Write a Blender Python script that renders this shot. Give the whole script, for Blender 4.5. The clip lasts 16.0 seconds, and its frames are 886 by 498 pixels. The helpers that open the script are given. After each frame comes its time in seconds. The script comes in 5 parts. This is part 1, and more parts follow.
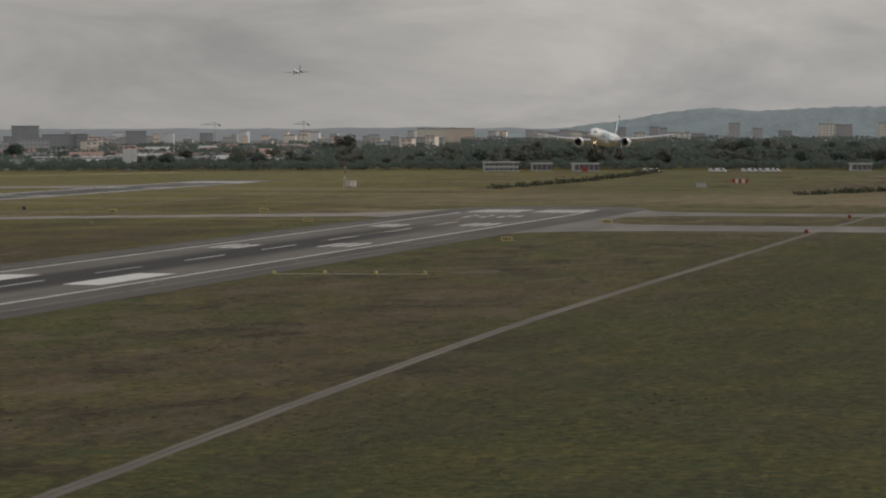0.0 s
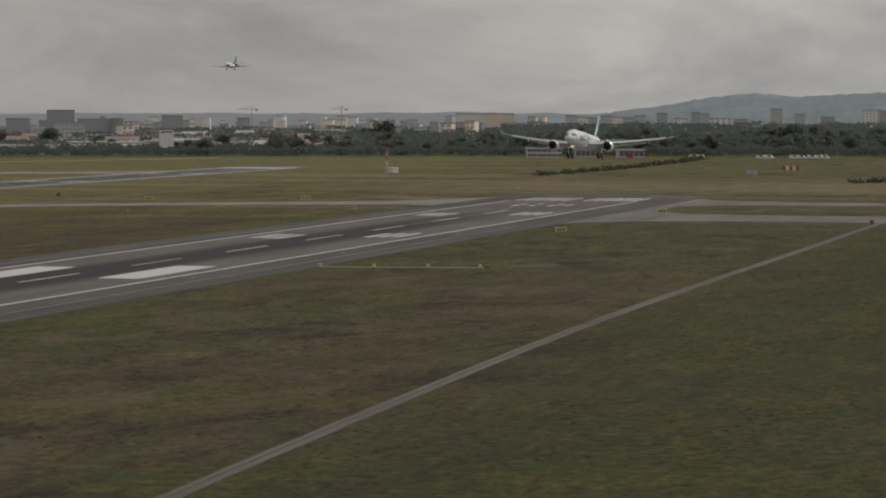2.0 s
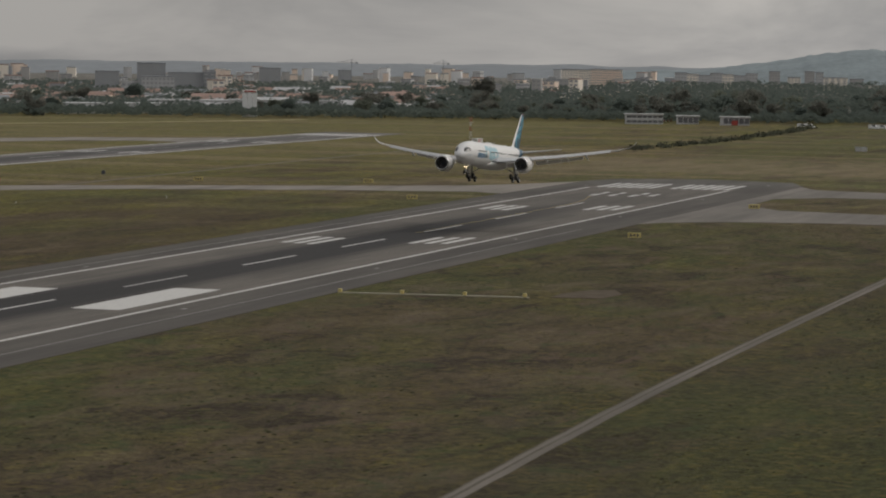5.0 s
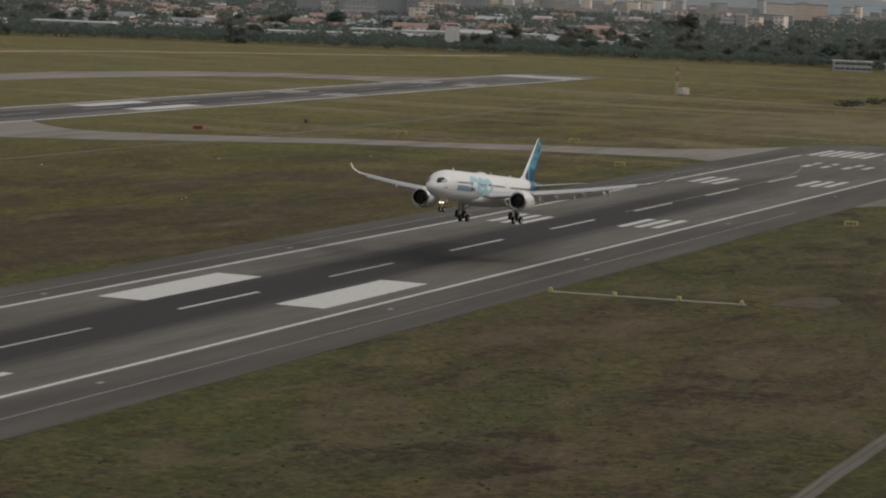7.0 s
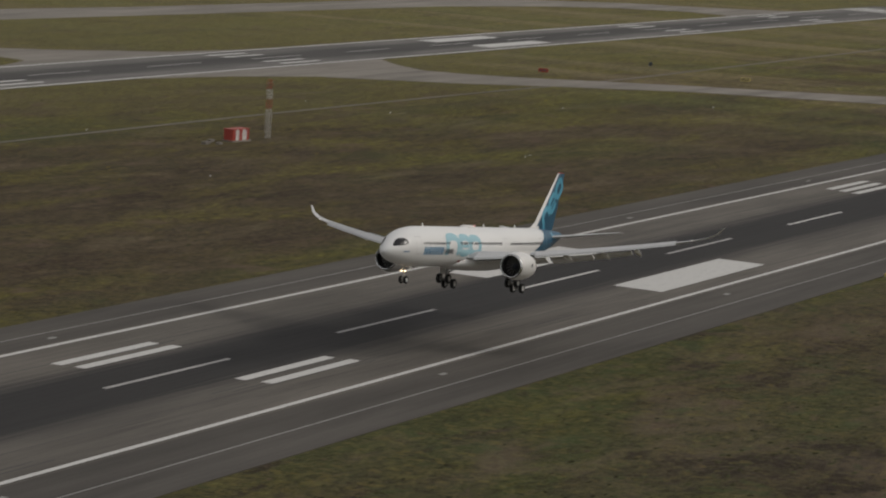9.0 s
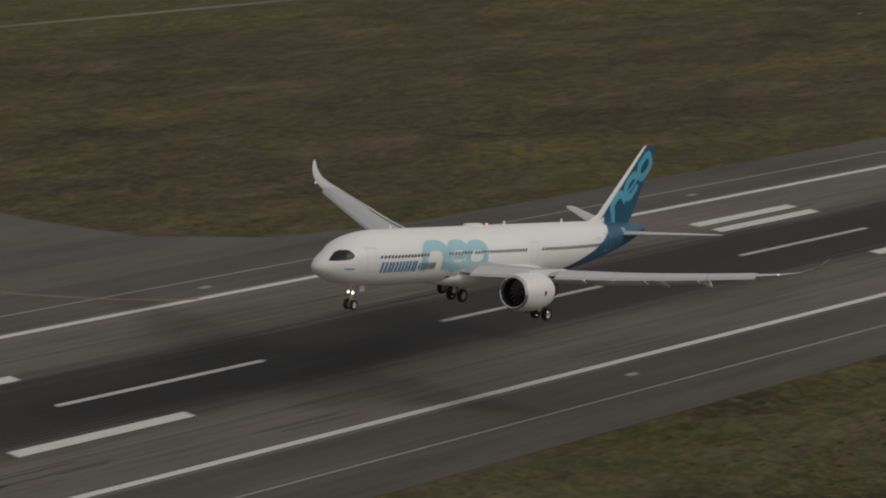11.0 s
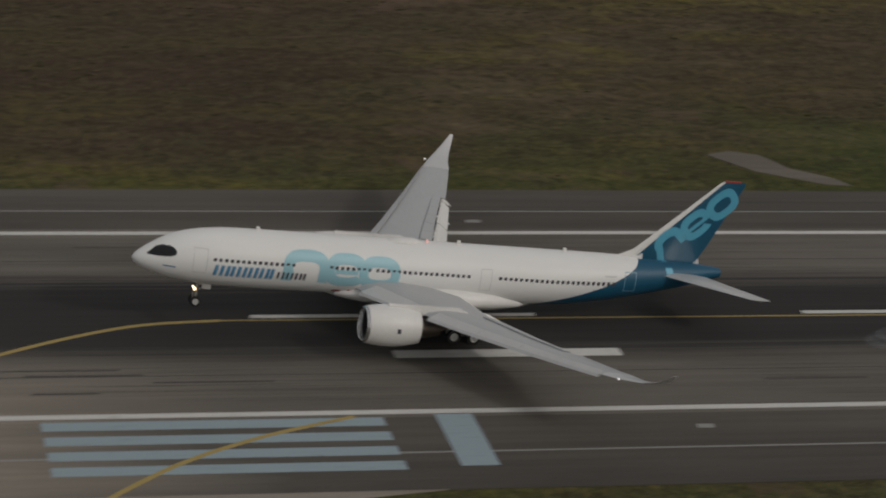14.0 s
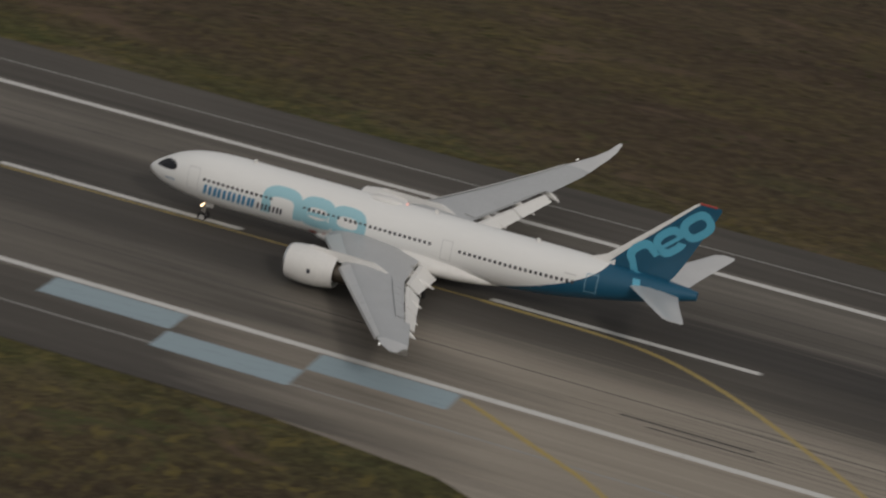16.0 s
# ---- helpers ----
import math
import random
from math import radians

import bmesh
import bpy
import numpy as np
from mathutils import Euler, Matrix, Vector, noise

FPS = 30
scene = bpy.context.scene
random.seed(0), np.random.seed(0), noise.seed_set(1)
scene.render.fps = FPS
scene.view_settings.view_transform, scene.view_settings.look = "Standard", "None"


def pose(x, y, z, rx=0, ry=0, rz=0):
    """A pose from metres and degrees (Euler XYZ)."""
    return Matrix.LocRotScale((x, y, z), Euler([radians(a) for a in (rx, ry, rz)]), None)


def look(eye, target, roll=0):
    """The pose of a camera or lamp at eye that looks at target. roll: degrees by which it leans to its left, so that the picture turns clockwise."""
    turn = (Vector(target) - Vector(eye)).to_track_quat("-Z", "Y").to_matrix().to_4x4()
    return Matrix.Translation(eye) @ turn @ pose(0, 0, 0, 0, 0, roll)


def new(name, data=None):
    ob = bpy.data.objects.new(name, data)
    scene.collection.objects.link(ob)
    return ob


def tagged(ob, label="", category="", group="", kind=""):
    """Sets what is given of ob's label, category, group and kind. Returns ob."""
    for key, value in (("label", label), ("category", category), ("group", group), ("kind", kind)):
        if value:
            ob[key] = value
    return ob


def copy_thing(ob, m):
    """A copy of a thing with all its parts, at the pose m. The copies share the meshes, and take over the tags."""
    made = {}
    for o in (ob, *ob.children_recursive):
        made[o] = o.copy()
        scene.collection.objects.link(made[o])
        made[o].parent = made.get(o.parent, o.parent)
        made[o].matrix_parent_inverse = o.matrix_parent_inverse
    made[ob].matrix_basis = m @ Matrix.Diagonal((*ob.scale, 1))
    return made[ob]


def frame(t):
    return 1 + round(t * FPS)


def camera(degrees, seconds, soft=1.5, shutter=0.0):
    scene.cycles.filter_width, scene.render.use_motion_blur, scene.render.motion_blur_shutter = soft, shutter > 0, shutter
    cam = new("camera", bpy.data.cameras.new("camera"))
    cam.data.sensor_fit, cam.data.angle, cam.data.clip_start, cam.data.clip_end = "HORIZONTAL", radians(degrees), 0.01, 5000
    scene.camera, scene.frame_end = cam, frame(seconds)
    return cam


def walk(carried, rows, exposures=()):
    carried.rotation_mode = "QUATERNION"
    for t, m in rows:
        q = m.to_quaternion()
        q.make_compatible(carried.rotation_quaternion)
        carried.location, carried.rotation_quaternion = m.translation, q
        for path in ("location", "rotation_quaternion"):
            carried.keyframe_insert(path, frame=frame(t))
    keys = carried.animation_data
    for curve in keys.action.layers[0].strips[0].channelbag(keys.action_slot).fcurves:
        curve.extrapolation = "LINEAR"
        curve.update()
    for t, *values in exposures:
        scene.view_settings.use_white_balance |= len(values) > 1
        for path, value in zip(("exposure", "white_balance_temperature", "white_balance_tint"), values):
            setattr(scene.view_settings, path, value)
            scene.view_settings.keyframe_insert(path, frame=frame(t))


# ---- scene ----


def aim(eye, pan, tilt, roll):
    """Camera pose: pan in degrees from +x towards +y, tilt up, roll to its left."""
    p, t = radians(pan), radians(tilt)
    fw = Vector((math.cos(p) * math.cos(t), math.sin(p) * math.cos(t), math.sin(t)))
    rt = Vector((math.sin(p), -math.cos(p), 0))
    up = rt.cross(fw)
    m = Matrix((rt, up, -fw)).transposed().to_4x4()
    return Matrix.Translation(eye) @ m @ pose(0, 0, 0, 0, 0, roll)


# ---- camera: a helicopter that hovers beside the runway and climbs ----
cam = camera(17.822, 16.0, soft=2.0, shutter=0.3)
walk(cam, [
    (0.0, aim((-398.17, -229.51, 32.96), 15.073, -2.649, -0.177)),
    (0.5, aim((-395.72, -229.28, 33.33), 15.639, -2.406, -0.579)),
    (1.0, aim((-392.15, -226.68, 33.31), 15.584, -2.359, -0.595)),
    (1.5, aim((-383.81, -221.33, 32.85), 15.764, -2.815, -0.519)),
    (2.0, aim((-369.56, -217.43, 33.01), 15.780, -2.953, -0.039)),
    (2.5, aim((-354.74, -215.71, 34.60), 15.433, -2.954, 0.243)),
    (3.0, aim((-340.24, -212.33, 35.54), 15.743, -3.450, -0.022)),
    (5.5, aim((-279.57, -205.24, 46.33), 19.113, -4.456, 1.215)),
    (6.0, aim((-275.44, -201.02, 50.28), 19.928, -5.362, 2.000)),
    (6.5, aim((-274.04, -198.24, 52.47), 20.411, -5.775, 2.285)),
    (7.0, aim((-273.61, -198.55, 55.47), 21.965, -5.901, 2.309)),
    (7.5, aim((-275.89, -198.13, 58.73), 23.087, -6.062, 2.616)),
    (8.0, aim((-278.67, -200.22, 62.72), 24.984, -6.855, 2.754)),
    (8.5, aim((-280.26, -201.55, 65.79), 27.088, -7.391, 2.750)),
    (9.0, aim((-282.20, -201.96, 69.83), 28.801, -8.256, 3.181)),
    (9.5, aim((-283.51, -202.66, 72.69), 30.861, -9.875, 3.502)),
    (10.0, aim((-282.75, -201.97, 75.68), 33.844, -10.602, 3.387)),
    (12.5, aim((-295.88, -210.34, 92.47), 56.601, -18.865, 3.894)),
    (13.0, aim((-305.81, -220.66, 95.85), 62.256, -19.826, 3.407)),
    (13.5, aim((-315.87, -231.31, 99.81), 69.469, -20.426, 3.548)),
    (14.0, aim((-324.82, -243.55, 102.06), 75.042, -20.696, 5.248)),
    (14.5, aim((-332.14, -253.05, 103.63), 80.451, -21.020, 6.443)),
    (15.0, aim((-331.55, -251.45, 104.33), 88.379, -20.722, 7.476)),
    (15.5, aim((-325.16, -249.21, 108.27), 97.378, -21.492, 8.232)),
    (16.0, aim((-315.70, -248.56, 110.74), 107.704, -22.278, 8.525)),
], [(0.0, 0.30), (5.0, 0.28), (10.0, 0.18), (12.5, -0.06), (14.0, -0.10), (15.0, 0.08), (15.5, 0.12), (16.0, 0.08)])

# ---- light: a broken overcast with a weak, soft sun ----
SUN = Vector((0.56, -0.62, 0.55)).normalized()
world = bpy.data.worlds.new("overcast_sky")
scene.world = world
world.use_nodes = True
wn, wl = world.node_tree.nodes, world.node_tree.links
wn.clear()
w_out = wn.new("ShaderNodeOutputWorld")
w_bg = wn.new("ShaderNodeBackground")
w_bg.inputs["Strength"].default_value = 0.108
w_sky = wn.new("ShaderNodeTexSky")
w_sky.sky_type = "NISHITA"
w_sky.sun_disc = False
w_sky.sun_elevation = math.asin(SUN.z)
w_sky.sun_rotation = math.atan2(SUN.x, SUN.y)
w_sky.dust_density = 4.0
w_tc = wn.new("ShaderNodeTexCoord")
w_map = wn.new("ShaderNodeMapping")
w_map.inputs["Scale"].default_value = (9, 9, 30)
w_map.inputs["Location"].default_value = (6.3, 2.2, 0.4)
w_noise = wn.new("ShaderNodeTexNoise")
w_noise.inputs["Scale"].default_value = 1.0
w_noise.inputs["Detail"].default_value = 7
w_noise.inputs["Roughness"].default_value = 0.55
w_noise.inputs["Distortion"].default_value = 0.4
w_cloud = wn.new("ShaderNodeValToRGB")
w_cloud.color_ramp.elements[0].position = 0.37
w_cloud.color_ramp.elements[0].color = (1.98, 1.96, 1.95, 1)
w_cloud.color_ramp.elements[1].position = 0.64
w_cloud.color_ramp.elements[1].color = (3.04, 2.93, 2.80, 1)
w_sep = wn.new("ShaderNodeSeparateXYZ")
w_lift = wn.new("ShaderNodeMapRange")
w_lift.inputs["From Min"].default_value = 0.0
w_lift.inputs["From Max"].default_value = 0.5
w_lift.inputs["To Min"].default_value = 1.28
w_lift.inputs["To Max"].default_value = 1.62
w_mul = wn.new("ShaderNodeVectorMath")
w_mul.operation = "SCALE"
w_mix = wn.new("ShaderNodeMixRGB")
w_mix.inputs[0].default_value = 0.88
wl.new(w_tc.outputs["Generated"], w_map.inputs["Vector"])
wl.new(w_map.outputs[0], w_noise.inputs["Vector"])
wl.new(w_noise.outputs["Fac"], w_cloud.inputs[0])
wl.new(w_tc.outputs["Generated"], w_sep.inputs[0])
wl.new(w_sep.outputs["Z"], w_lift.inputs["Value"])
wl.new(w_cloud.outputs[0], w_mul.inputs[0])
w_bank = wn.new("ShaderNodeMapRange")
w_bank.interpolation_type = "SMOOTHSTEP"
w_bank.inputs["From Min"].default_value, w_bank.inputs["From Max"].default_value = 0.12, 0.42
w_bank.inputs["To Min"].default_value, w_bank.inputs["To Max"].default_value = 1.0, 0.78
w_both = wn.new("ShaderNodeMath")
w_both.operation = "MULTIPLY"
wl.new(w_sep.outputs["Y"], w_bank.inputs["Value"])
wl.new(w_lift.outputs[0], w_both.inputs[0])
wl.new(w_bank.outputs[0], w_both.inputs[1])
wl.new(w_both.outputs[0], w_mul.inputs["Scale"])
wl.new(w_sky.outputs[0], w_mix.inputs[1])
wl.new(w_mul.outputs[0], w_mix.inputs[2])
wl.new(w_mix.outputs[0], w_bg.inputs["Color"])
wl.new(w_bg.outputs[0], w_out.inputs["Surface"])

sun_data = bpy.data.lights.new("sun", "SUN")
sun_data.energy, sun_data.angle, sun_data.color = 0.70, radians(7), (1.0, 0.95, 0.88)
sun = new("sun", sun_data)
sun.matrix_world = look(SUN * 100, (0, 0, 0))


# ---- materials ----
def material(name, colour, rough=0.6, metal=0.0, grain=0.0, scale=1.0, bump=0.0, coat=0.0, spec=0.5, island=0.0):
    """A plain surface with grain at two scales."""
    m = bpy.data.materials.new(name)
    m.use_nodes = True
    n, l = m.node_tree.nodes, m.node_tree.links
    b = n["Principled BSDF"]
    b.inputs["Roughness"].default_value, b.inputs["Metallic"].default_value = rough, metal
    b.inputs["Coat Weight"].default_value = coat
    b.inputs["Specular IOR Level"].default_value = spec
    b.inputs["Base Color"].default_value = (*colour, 1)
    if grain or island:
        tc = n.new("ShaderNodeTexCoord")
        fine, broad = n.new("ShaderNodeTexNoise"), n.new("ShaderNodeTexNoise")
        fine.inputs["Scale"].default_value, broad.inputs["Scale"].default_value = 6 * scale, 0.6 * scale
        fine.inputs["Detail"].default_value = broad.inputs["Detail"].default_value = 5
        add = n.new("ShaderNodeMath")
        add.operation = "ADD"
        l.new(tc.outputs["Object"], fine.inputs["Vector"])
        l.new(tc.outputs["Object"], broad.inputs["Vector"])
        l.new(fine.outputs["Fac"], add.inputs[0])
        l.new(broad.outputs["Fac"], add.inputs[1])
        rng = n.new("ShaderNodeMapRange")
        rng.inputs["From Min"].default_value, rng.inputs["From Max"].default_value = 0.6, 1.4
        rng.inputs["To Min"].default_value, rng.inputs["To Max"].default_value = 1 - grain, 1 + grain
        l.new(add.outputs[0], rng.inputs["Value"])
        sc = n.new("ShaderNodeVectorMath")
        sc.operation = "SCALE"
        sc.inputs[0].default_value = colour
        if island:
            geo = n.new("ShaderNodeNewGeometry")
            ir = n.new("ShaderNodeMapRange")
            ir.inputs["To Min"].default_value, ir.inputs["To Max"].default_value = 1 - island, 1 + island
            l.new(geo.outputs["Random Per Island"], ir.inputs["Value"])
            mm = n.new("ShaderNodeMath")
            mm.operation = "MULTIPLY"
            l.new(rng.outputs[0], mm.inputs[0])
            l.new(ir.outputs[0], mm.inputs[1])
            l.new(mm.outputs[0], sc.inputs["Scale"])
        else:
            l.new(rng.outputs[0], sc.inputs["Scale"])
        l.new(sc.outputs[0], b.inputs["Base Color"])
        if bump:
            bp = n.new("ShaderNodeBump")
            bp.inputs["Strength"].default_value, bp.inputs["Distance"].default_value = bump, 0.05
            l.new(fine.outputs["Fac"], bp.inputs["Height"])
            l.new(bp.outputs[0], b.inputs["Normal"])
    return m


class Net:
    """Small helper to chain nodes."""

    def __init__(self, name, rough=0.9, spec=0.3):
        self.m = bpy.data.materials.new(name)
        self.m.use_nodes = True
        self.n, self.l = self.m.node_tree.nodes, self.m.node_tree.links
        self.b = self.n["Principled BSDF"]
        self.b.inputs["Roughness"].default_value = rough
        self.b.inputs["Specular IOR Level"].default_value = spec
        self.tc = self.n.new("ShaderNodeTexCoord").outputs["Object"]

    def put(self, sock, v):
        if hasattr(v, "links"):
            self.l.new(v, sock)
        else:
            sock.default_value = v

    def noise(self, scale, detail=4, rough=0.55, stretch=(1, 1, 1), shift=(0, 0, 0), distort=0.0):
        mp, t = self.n.new("ShaderNodeMapping"), self.n.new("ShaderNodeTexNoise")
        mp.inputs["Scale"].default_value = stretch
        mp.inputs["Location"].default_value = shift
        self.l.new(self.tc, mp.inputs["Vector"])
        self.l.new(mp.outputs[0], t.inputs["Vector"])
        t.inputs["Scale"].default_value, t.inputs["Detail"].default_value = scale, detail
        t.inputs["Roughness"].default_value, t.inputs["Distortion"].default_value = rough, distort
        return t.outputs["Fac"]

    def math(self, op, a, b=0.0, clamp=False):
        k = self.n.new("ShaderNodeMath")
        k.operation, k.use_clamp = op, clamp
        self.put(k.inputs[0], a)
        self.put(k.inputs[1], b)
        return k.outputs[0]

    def span(self, v, a, b, c=0.0, d=1.0):
        k = self.n.new("ShaderNodeMapRange")
        self.put(k.inputs["Value"], v)
        for key, x in (("From Min", a), ("From Max", b), ("To Min", c), ("To Max", d)):
            k.inputs[key].default_value = x
        return k.outputs[0]

    def mix(self, f, a, b, blend="MIX"):
        k = self.n.new("ShaderNodeMixRGB")
        k.blend_type = blend
        self.put(k.inputs[0], f)
        self.put(k.inputs[1], (*a, 1) if isinstance(a, tuple) else a)
        self.put(k.inputs[2], (*b, 1) if isinstance(b, tuple) else b)
        return k.outputs[0]

    def xyz(self):
        k = self.n.new("ShaderNodeSeparateXYZ")
        self.l.new(self.tc, k.inputs[0])
        return k.outputs

    def bump(self, v, strength, distance):
        k = self.n.new("ShaderNodeBump")
        k.inputs["Strength"].default_value, k.inputs["Distance"].default_value = strength, distance
        self.l.new(v, k.inputs["Height"])
        self.l.new(k.outputs[0], self.b.inputs["Normal"])

    def done(self, colour):
        self.l.new(colour, self.b.inputs["Base Color"])
        return self.m


def grass_material():
    g = Net("dry_meadow", 0.95, 0.15)
    x, y, z = g.xyz()
    broad = g.noise(0.010, 5, 0.6, (0.8, 1.6, 1), (3, 9, 0), 0.6)
    patch = g.noise(0.030, 7, 0.65, (0.6, 1.5, 1), (17, 2, 0), 0.7)
    straw = g.noise(0.055, 6, 0.65, (0.5, 1.6, 1), (5, 31, 0), 0.6)
    bloom = g.noise(0.022, 5, 0.65, (0.8, 2.4, 1), (40, 11, 0), 0.5)
    tuft = g.noise(0.50, 7, 0.74, (0.8, 1, 1))
    blade = g.noise(1.7, 7, 0.8, (0.9, 1, 1))
    mid = g.noise(0.16, 9, 0.82, (0.5, 1.2, 1), (8, 3, 0), 0.5)
    # the side beyond the runway is browner, the near field and the mown edges are greener
    beyond = g.math("MULTIPLY", g.math("MULTIPLY", g.span(y, 20, 60), g.span(y, 185, 150)), g.span(x, 420, 180, 0.0, 1.0))
    near = g.span(y, -110, -160)
    dx, dy = g.math("ADD", x, 175), g.math("SUBTRACT", y, 105)
    reach = g.math("SQRT", g.math("ADD", g.math("MULTIPLY", dx, dx), g.math("MULTIPLY", dy, dy)))
    verge = g.math("MULTIPLY", g.math("MULTIPLY", g.span(reach, 47, 57), g.span(reach, 90, 80)), g.math("MULTIPLY", g.span(y, 118, 95), g.span(x, -215, -180)))
    edge = g.math("MULTIPLY", g.span(g.math("ABSOLUTE", y), 52, 40), g.span(x, -520, -120, 0.55, 1.0))
    lean = g.math("ADD", g.math("SUBTRACT", g.math("ADD", broad, g.math("MULTIPLY", verge, 0.22)), g.math("MULTIPLY", beyond, 0.13)), g.math("ADD", g.math("MULTIPLY", near, 0.10), g.math("MULTIPLY", edge, 0.08)))
    c = g.mix(g.span(lean, 0.42, 0.60), (0.080, 0.061, 0.036), (0.067, 0.070, 0.025))
    c = g.mix(g.math("MULTIPLY", g.span(g.math("SUBTRACT", patch, g.math("ADD", g.math("MULTIPLY", edge, 0.2), g.math("MULTIPLY", near, 0.08))), 0.50, 0.64), 0.85), c, (0.052, 0.036, 0.024))
    c = g.mix(g.math("MULTIPLY", g.span(g.math("SUBTRACT", straw, g.math("MULTIPLY", near, 0.06)), 0.53, 0.68), 0.7), c, (0.145, 0.112, 0.070))
    # the mown near field: fine lines along the mower's way, yellow flowers in drifts
    rows = g.noise(1.0, 4, 0.65, (0.006, 0.55, 1), (3, 1, 0))
    c = g.mix(g.math("MULTIPLY", near, 0.55), c, g.mix(g.span(rows, 0.38, 0.62), (0.044, 0.047, 0.018), (0.066, 0.070, 0.024)))
    drift = g.noise(0.045, 6, 0.7, (1.0, 1.2, 1), (13, 57, 0), 0.7)
    fleck = g.span(g.noise(1.1, 5, 0.7, (0.8, 0.8, 1), (2, 9, 0)), 0.48, 0.60)
    c = g.mix(g.math("MULTIPLY", g.math("MULTIPLY", g.span(drift, 0.50, 0.62), fleck), g.span(y, -60, -115, 0.25, 0.7)), c, (0.165, 0.130, 0.020))
    lush = g.math("ADD", bloom, g.math("ADD", g.math("MULTIPLY", g.span(y, 150, 230), 0.07), g.math("MULTIPLY", g.math("MULTIPLY", g.span(y, 70, 100), g.span(x, 150, 330)), 0.08)))
    c = g.mix(g.math("MULTIPLY", g.math("MULTIPLY", g.span(lush, 0.50, 0.66), g.span(tuft, 0.36, 0.60)), g.span(y, -60, 60, 0.45, 0.9)), c, (0.140, 0.124, 0.026))
    bands = g.noise(1.0, 5, 0.6, (0.022, 0.0035, 1), (2, 7, 0), 0.3)
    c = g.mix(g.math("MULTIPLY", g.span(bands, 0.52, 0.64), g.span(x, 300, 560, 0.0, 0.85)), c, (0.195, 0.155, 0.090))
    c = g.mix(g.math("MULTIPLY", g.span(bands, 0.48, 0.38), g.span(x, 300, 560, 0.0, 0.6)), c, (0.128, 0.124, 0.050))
    c = g.mix(1.0, c, g.span(mid, 0.36, 0.64, 0.76, 1.24), "MULTIPLY")
    c = g.mix(1.0, c, g.span(tuft, 0.3, 0.72, 0.66, 1.34), "MULTIPLY")
    # past y 150: flowering grass colour, lightened as well for the sunlight there
    c = g.mix(g.span(y, 150, 240, 0.0, 0.42), c, (0.148, 0.134, 0.062))
    c = g.mix(1.0, c, g.span(blade, 0.34, 0.66, 0.68, 1.32), "MULTIPLY")
    scar = g.noise(0.045, 6, 0.62, (0.55, 1.2, 1), (77, 21, 0), 0.8)
    c = g.mix(g.math("MULTIPLY", g.span(scar, 0.545, 0.63), g.math("MULTIPLY", g.span(y, -145, -120, 0.15, 0.85), g.span(y, 30, 0, 0.22, 1.0))), c, (0.036, 0.026, 0.019))
    brown = g.math("MULTIPLY", g.span(x, -235, -275), g.span(g.math("ABSOLUTE", y), 38, 48))
    c = g.mix(g.math("MULTIPLY", brown, 0.6), c, g.mix(g.span(tuft, 0.3, 0.7), (0.050, 0.034, 0.022), (0.082, 0.060, 0.040)))
    # colour brightened along x, standing in for sunlight on the far field
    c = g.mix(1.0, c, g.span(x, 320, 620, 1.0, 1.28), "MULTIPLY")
    # yards and streets of the town past the field's edge
    c = g.mix(g.span(g.math("ADD", x, g.math("MULTIPLY", y, 0.45)), 1560, 1640, 0.0, 0.9), c, g.mix(g.span(patch, 0.4, 0.6), (0.150, 0.150, 0.145), (0.26, 0.25, 0.24)))
    pale = g.noise(0.05, 5, 0.6, (0.7, 1.3, 1), (31, 71, 0), 0.6)
    c = g.mix(g.math("MULTIPLY", g.span(pale, 0.53, 0.66), g.math("MULTIPLY", g.span(y, -30, -45, 0.0, 0.62), g.span(y, -150, -120, 0.2, 1.0))), c, (0.138, 0.106, 0.072))
    mown = g.math("MULTIPLY", g.math("MULTIPLY", g.span(x, 640, 690), g.span(x, 860, 760)), g.math("MULTIPLY", g.span(y, 150, 60), g.span(straw, 0.36, 0.56, 0.45, 1.0)))
    c = g.mix(g.math("MULTIPLY", mown, 0.85), c, (0.235, 0.186, 0.118))
    c = g.mix(g.math("MULTIPLY", verge, g.span(tuft, 0.3, 0.6, 0.4, 0.75)), c, (0.046, 0.070, 0.021))
    mottle = g.noise(0.80, 6, 0.8, (0.9, 1.0, 1), (19, 44, 0), 0.3)
    c = g.mix(g.math("MULTIPLY", g.span(mottle, 0.50, 0.62), g.math("SUBTRACT", 0.36, g.math("MULTIPLY", beyond, 0.24))), c, (0.112, 0.100, 0.034))
    c = g.mix(1.0, c, g.span(mottle, 0.36, 0.60, 0.66, 1.14), "MULTIPLY")
    # reddish bare soil showing through in small patches
    bald = g.noise(0.075, 7, 0.72, (0.7, 1.3, 1), (91, 33, 0), 0.6)
    c = g.mix(g.math("MULTIPLY", g.span(bald, 0.57, 0.66), g.span(y, -145, -118, 0.1, 0.7)), c, (0.125, 0.086, 0.062))
    sward = g.noise(0.11, 7, 0.72, (0.8, 1.2, 1), (47, 63, 0), 0.6)
    c = g.mix(g.math("MULTIPLY", g.span(sward, 0.55, 0.64), g.span(y, 60, 20, 0.15, 0.55)), c, (0.058, 0.078, 0.028))
    # shadow between the tufts painted as dark flecks, and pale seed heads
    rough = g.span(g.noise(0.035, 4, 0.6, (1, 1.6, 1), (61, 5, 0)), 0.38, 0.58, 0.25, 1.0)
    tuft_shade = g.span(g.noise(0.48, 4, 0.62, (1.0, 0.6, 1), (9, 4, 0), 0.4), 0.60, 0.64)
    seed = g.span(g.noise(0.62, 4, 0.62, (1.0, 0.6, 1), (29, 14, 0), 0.4), 0.57, 0.63)
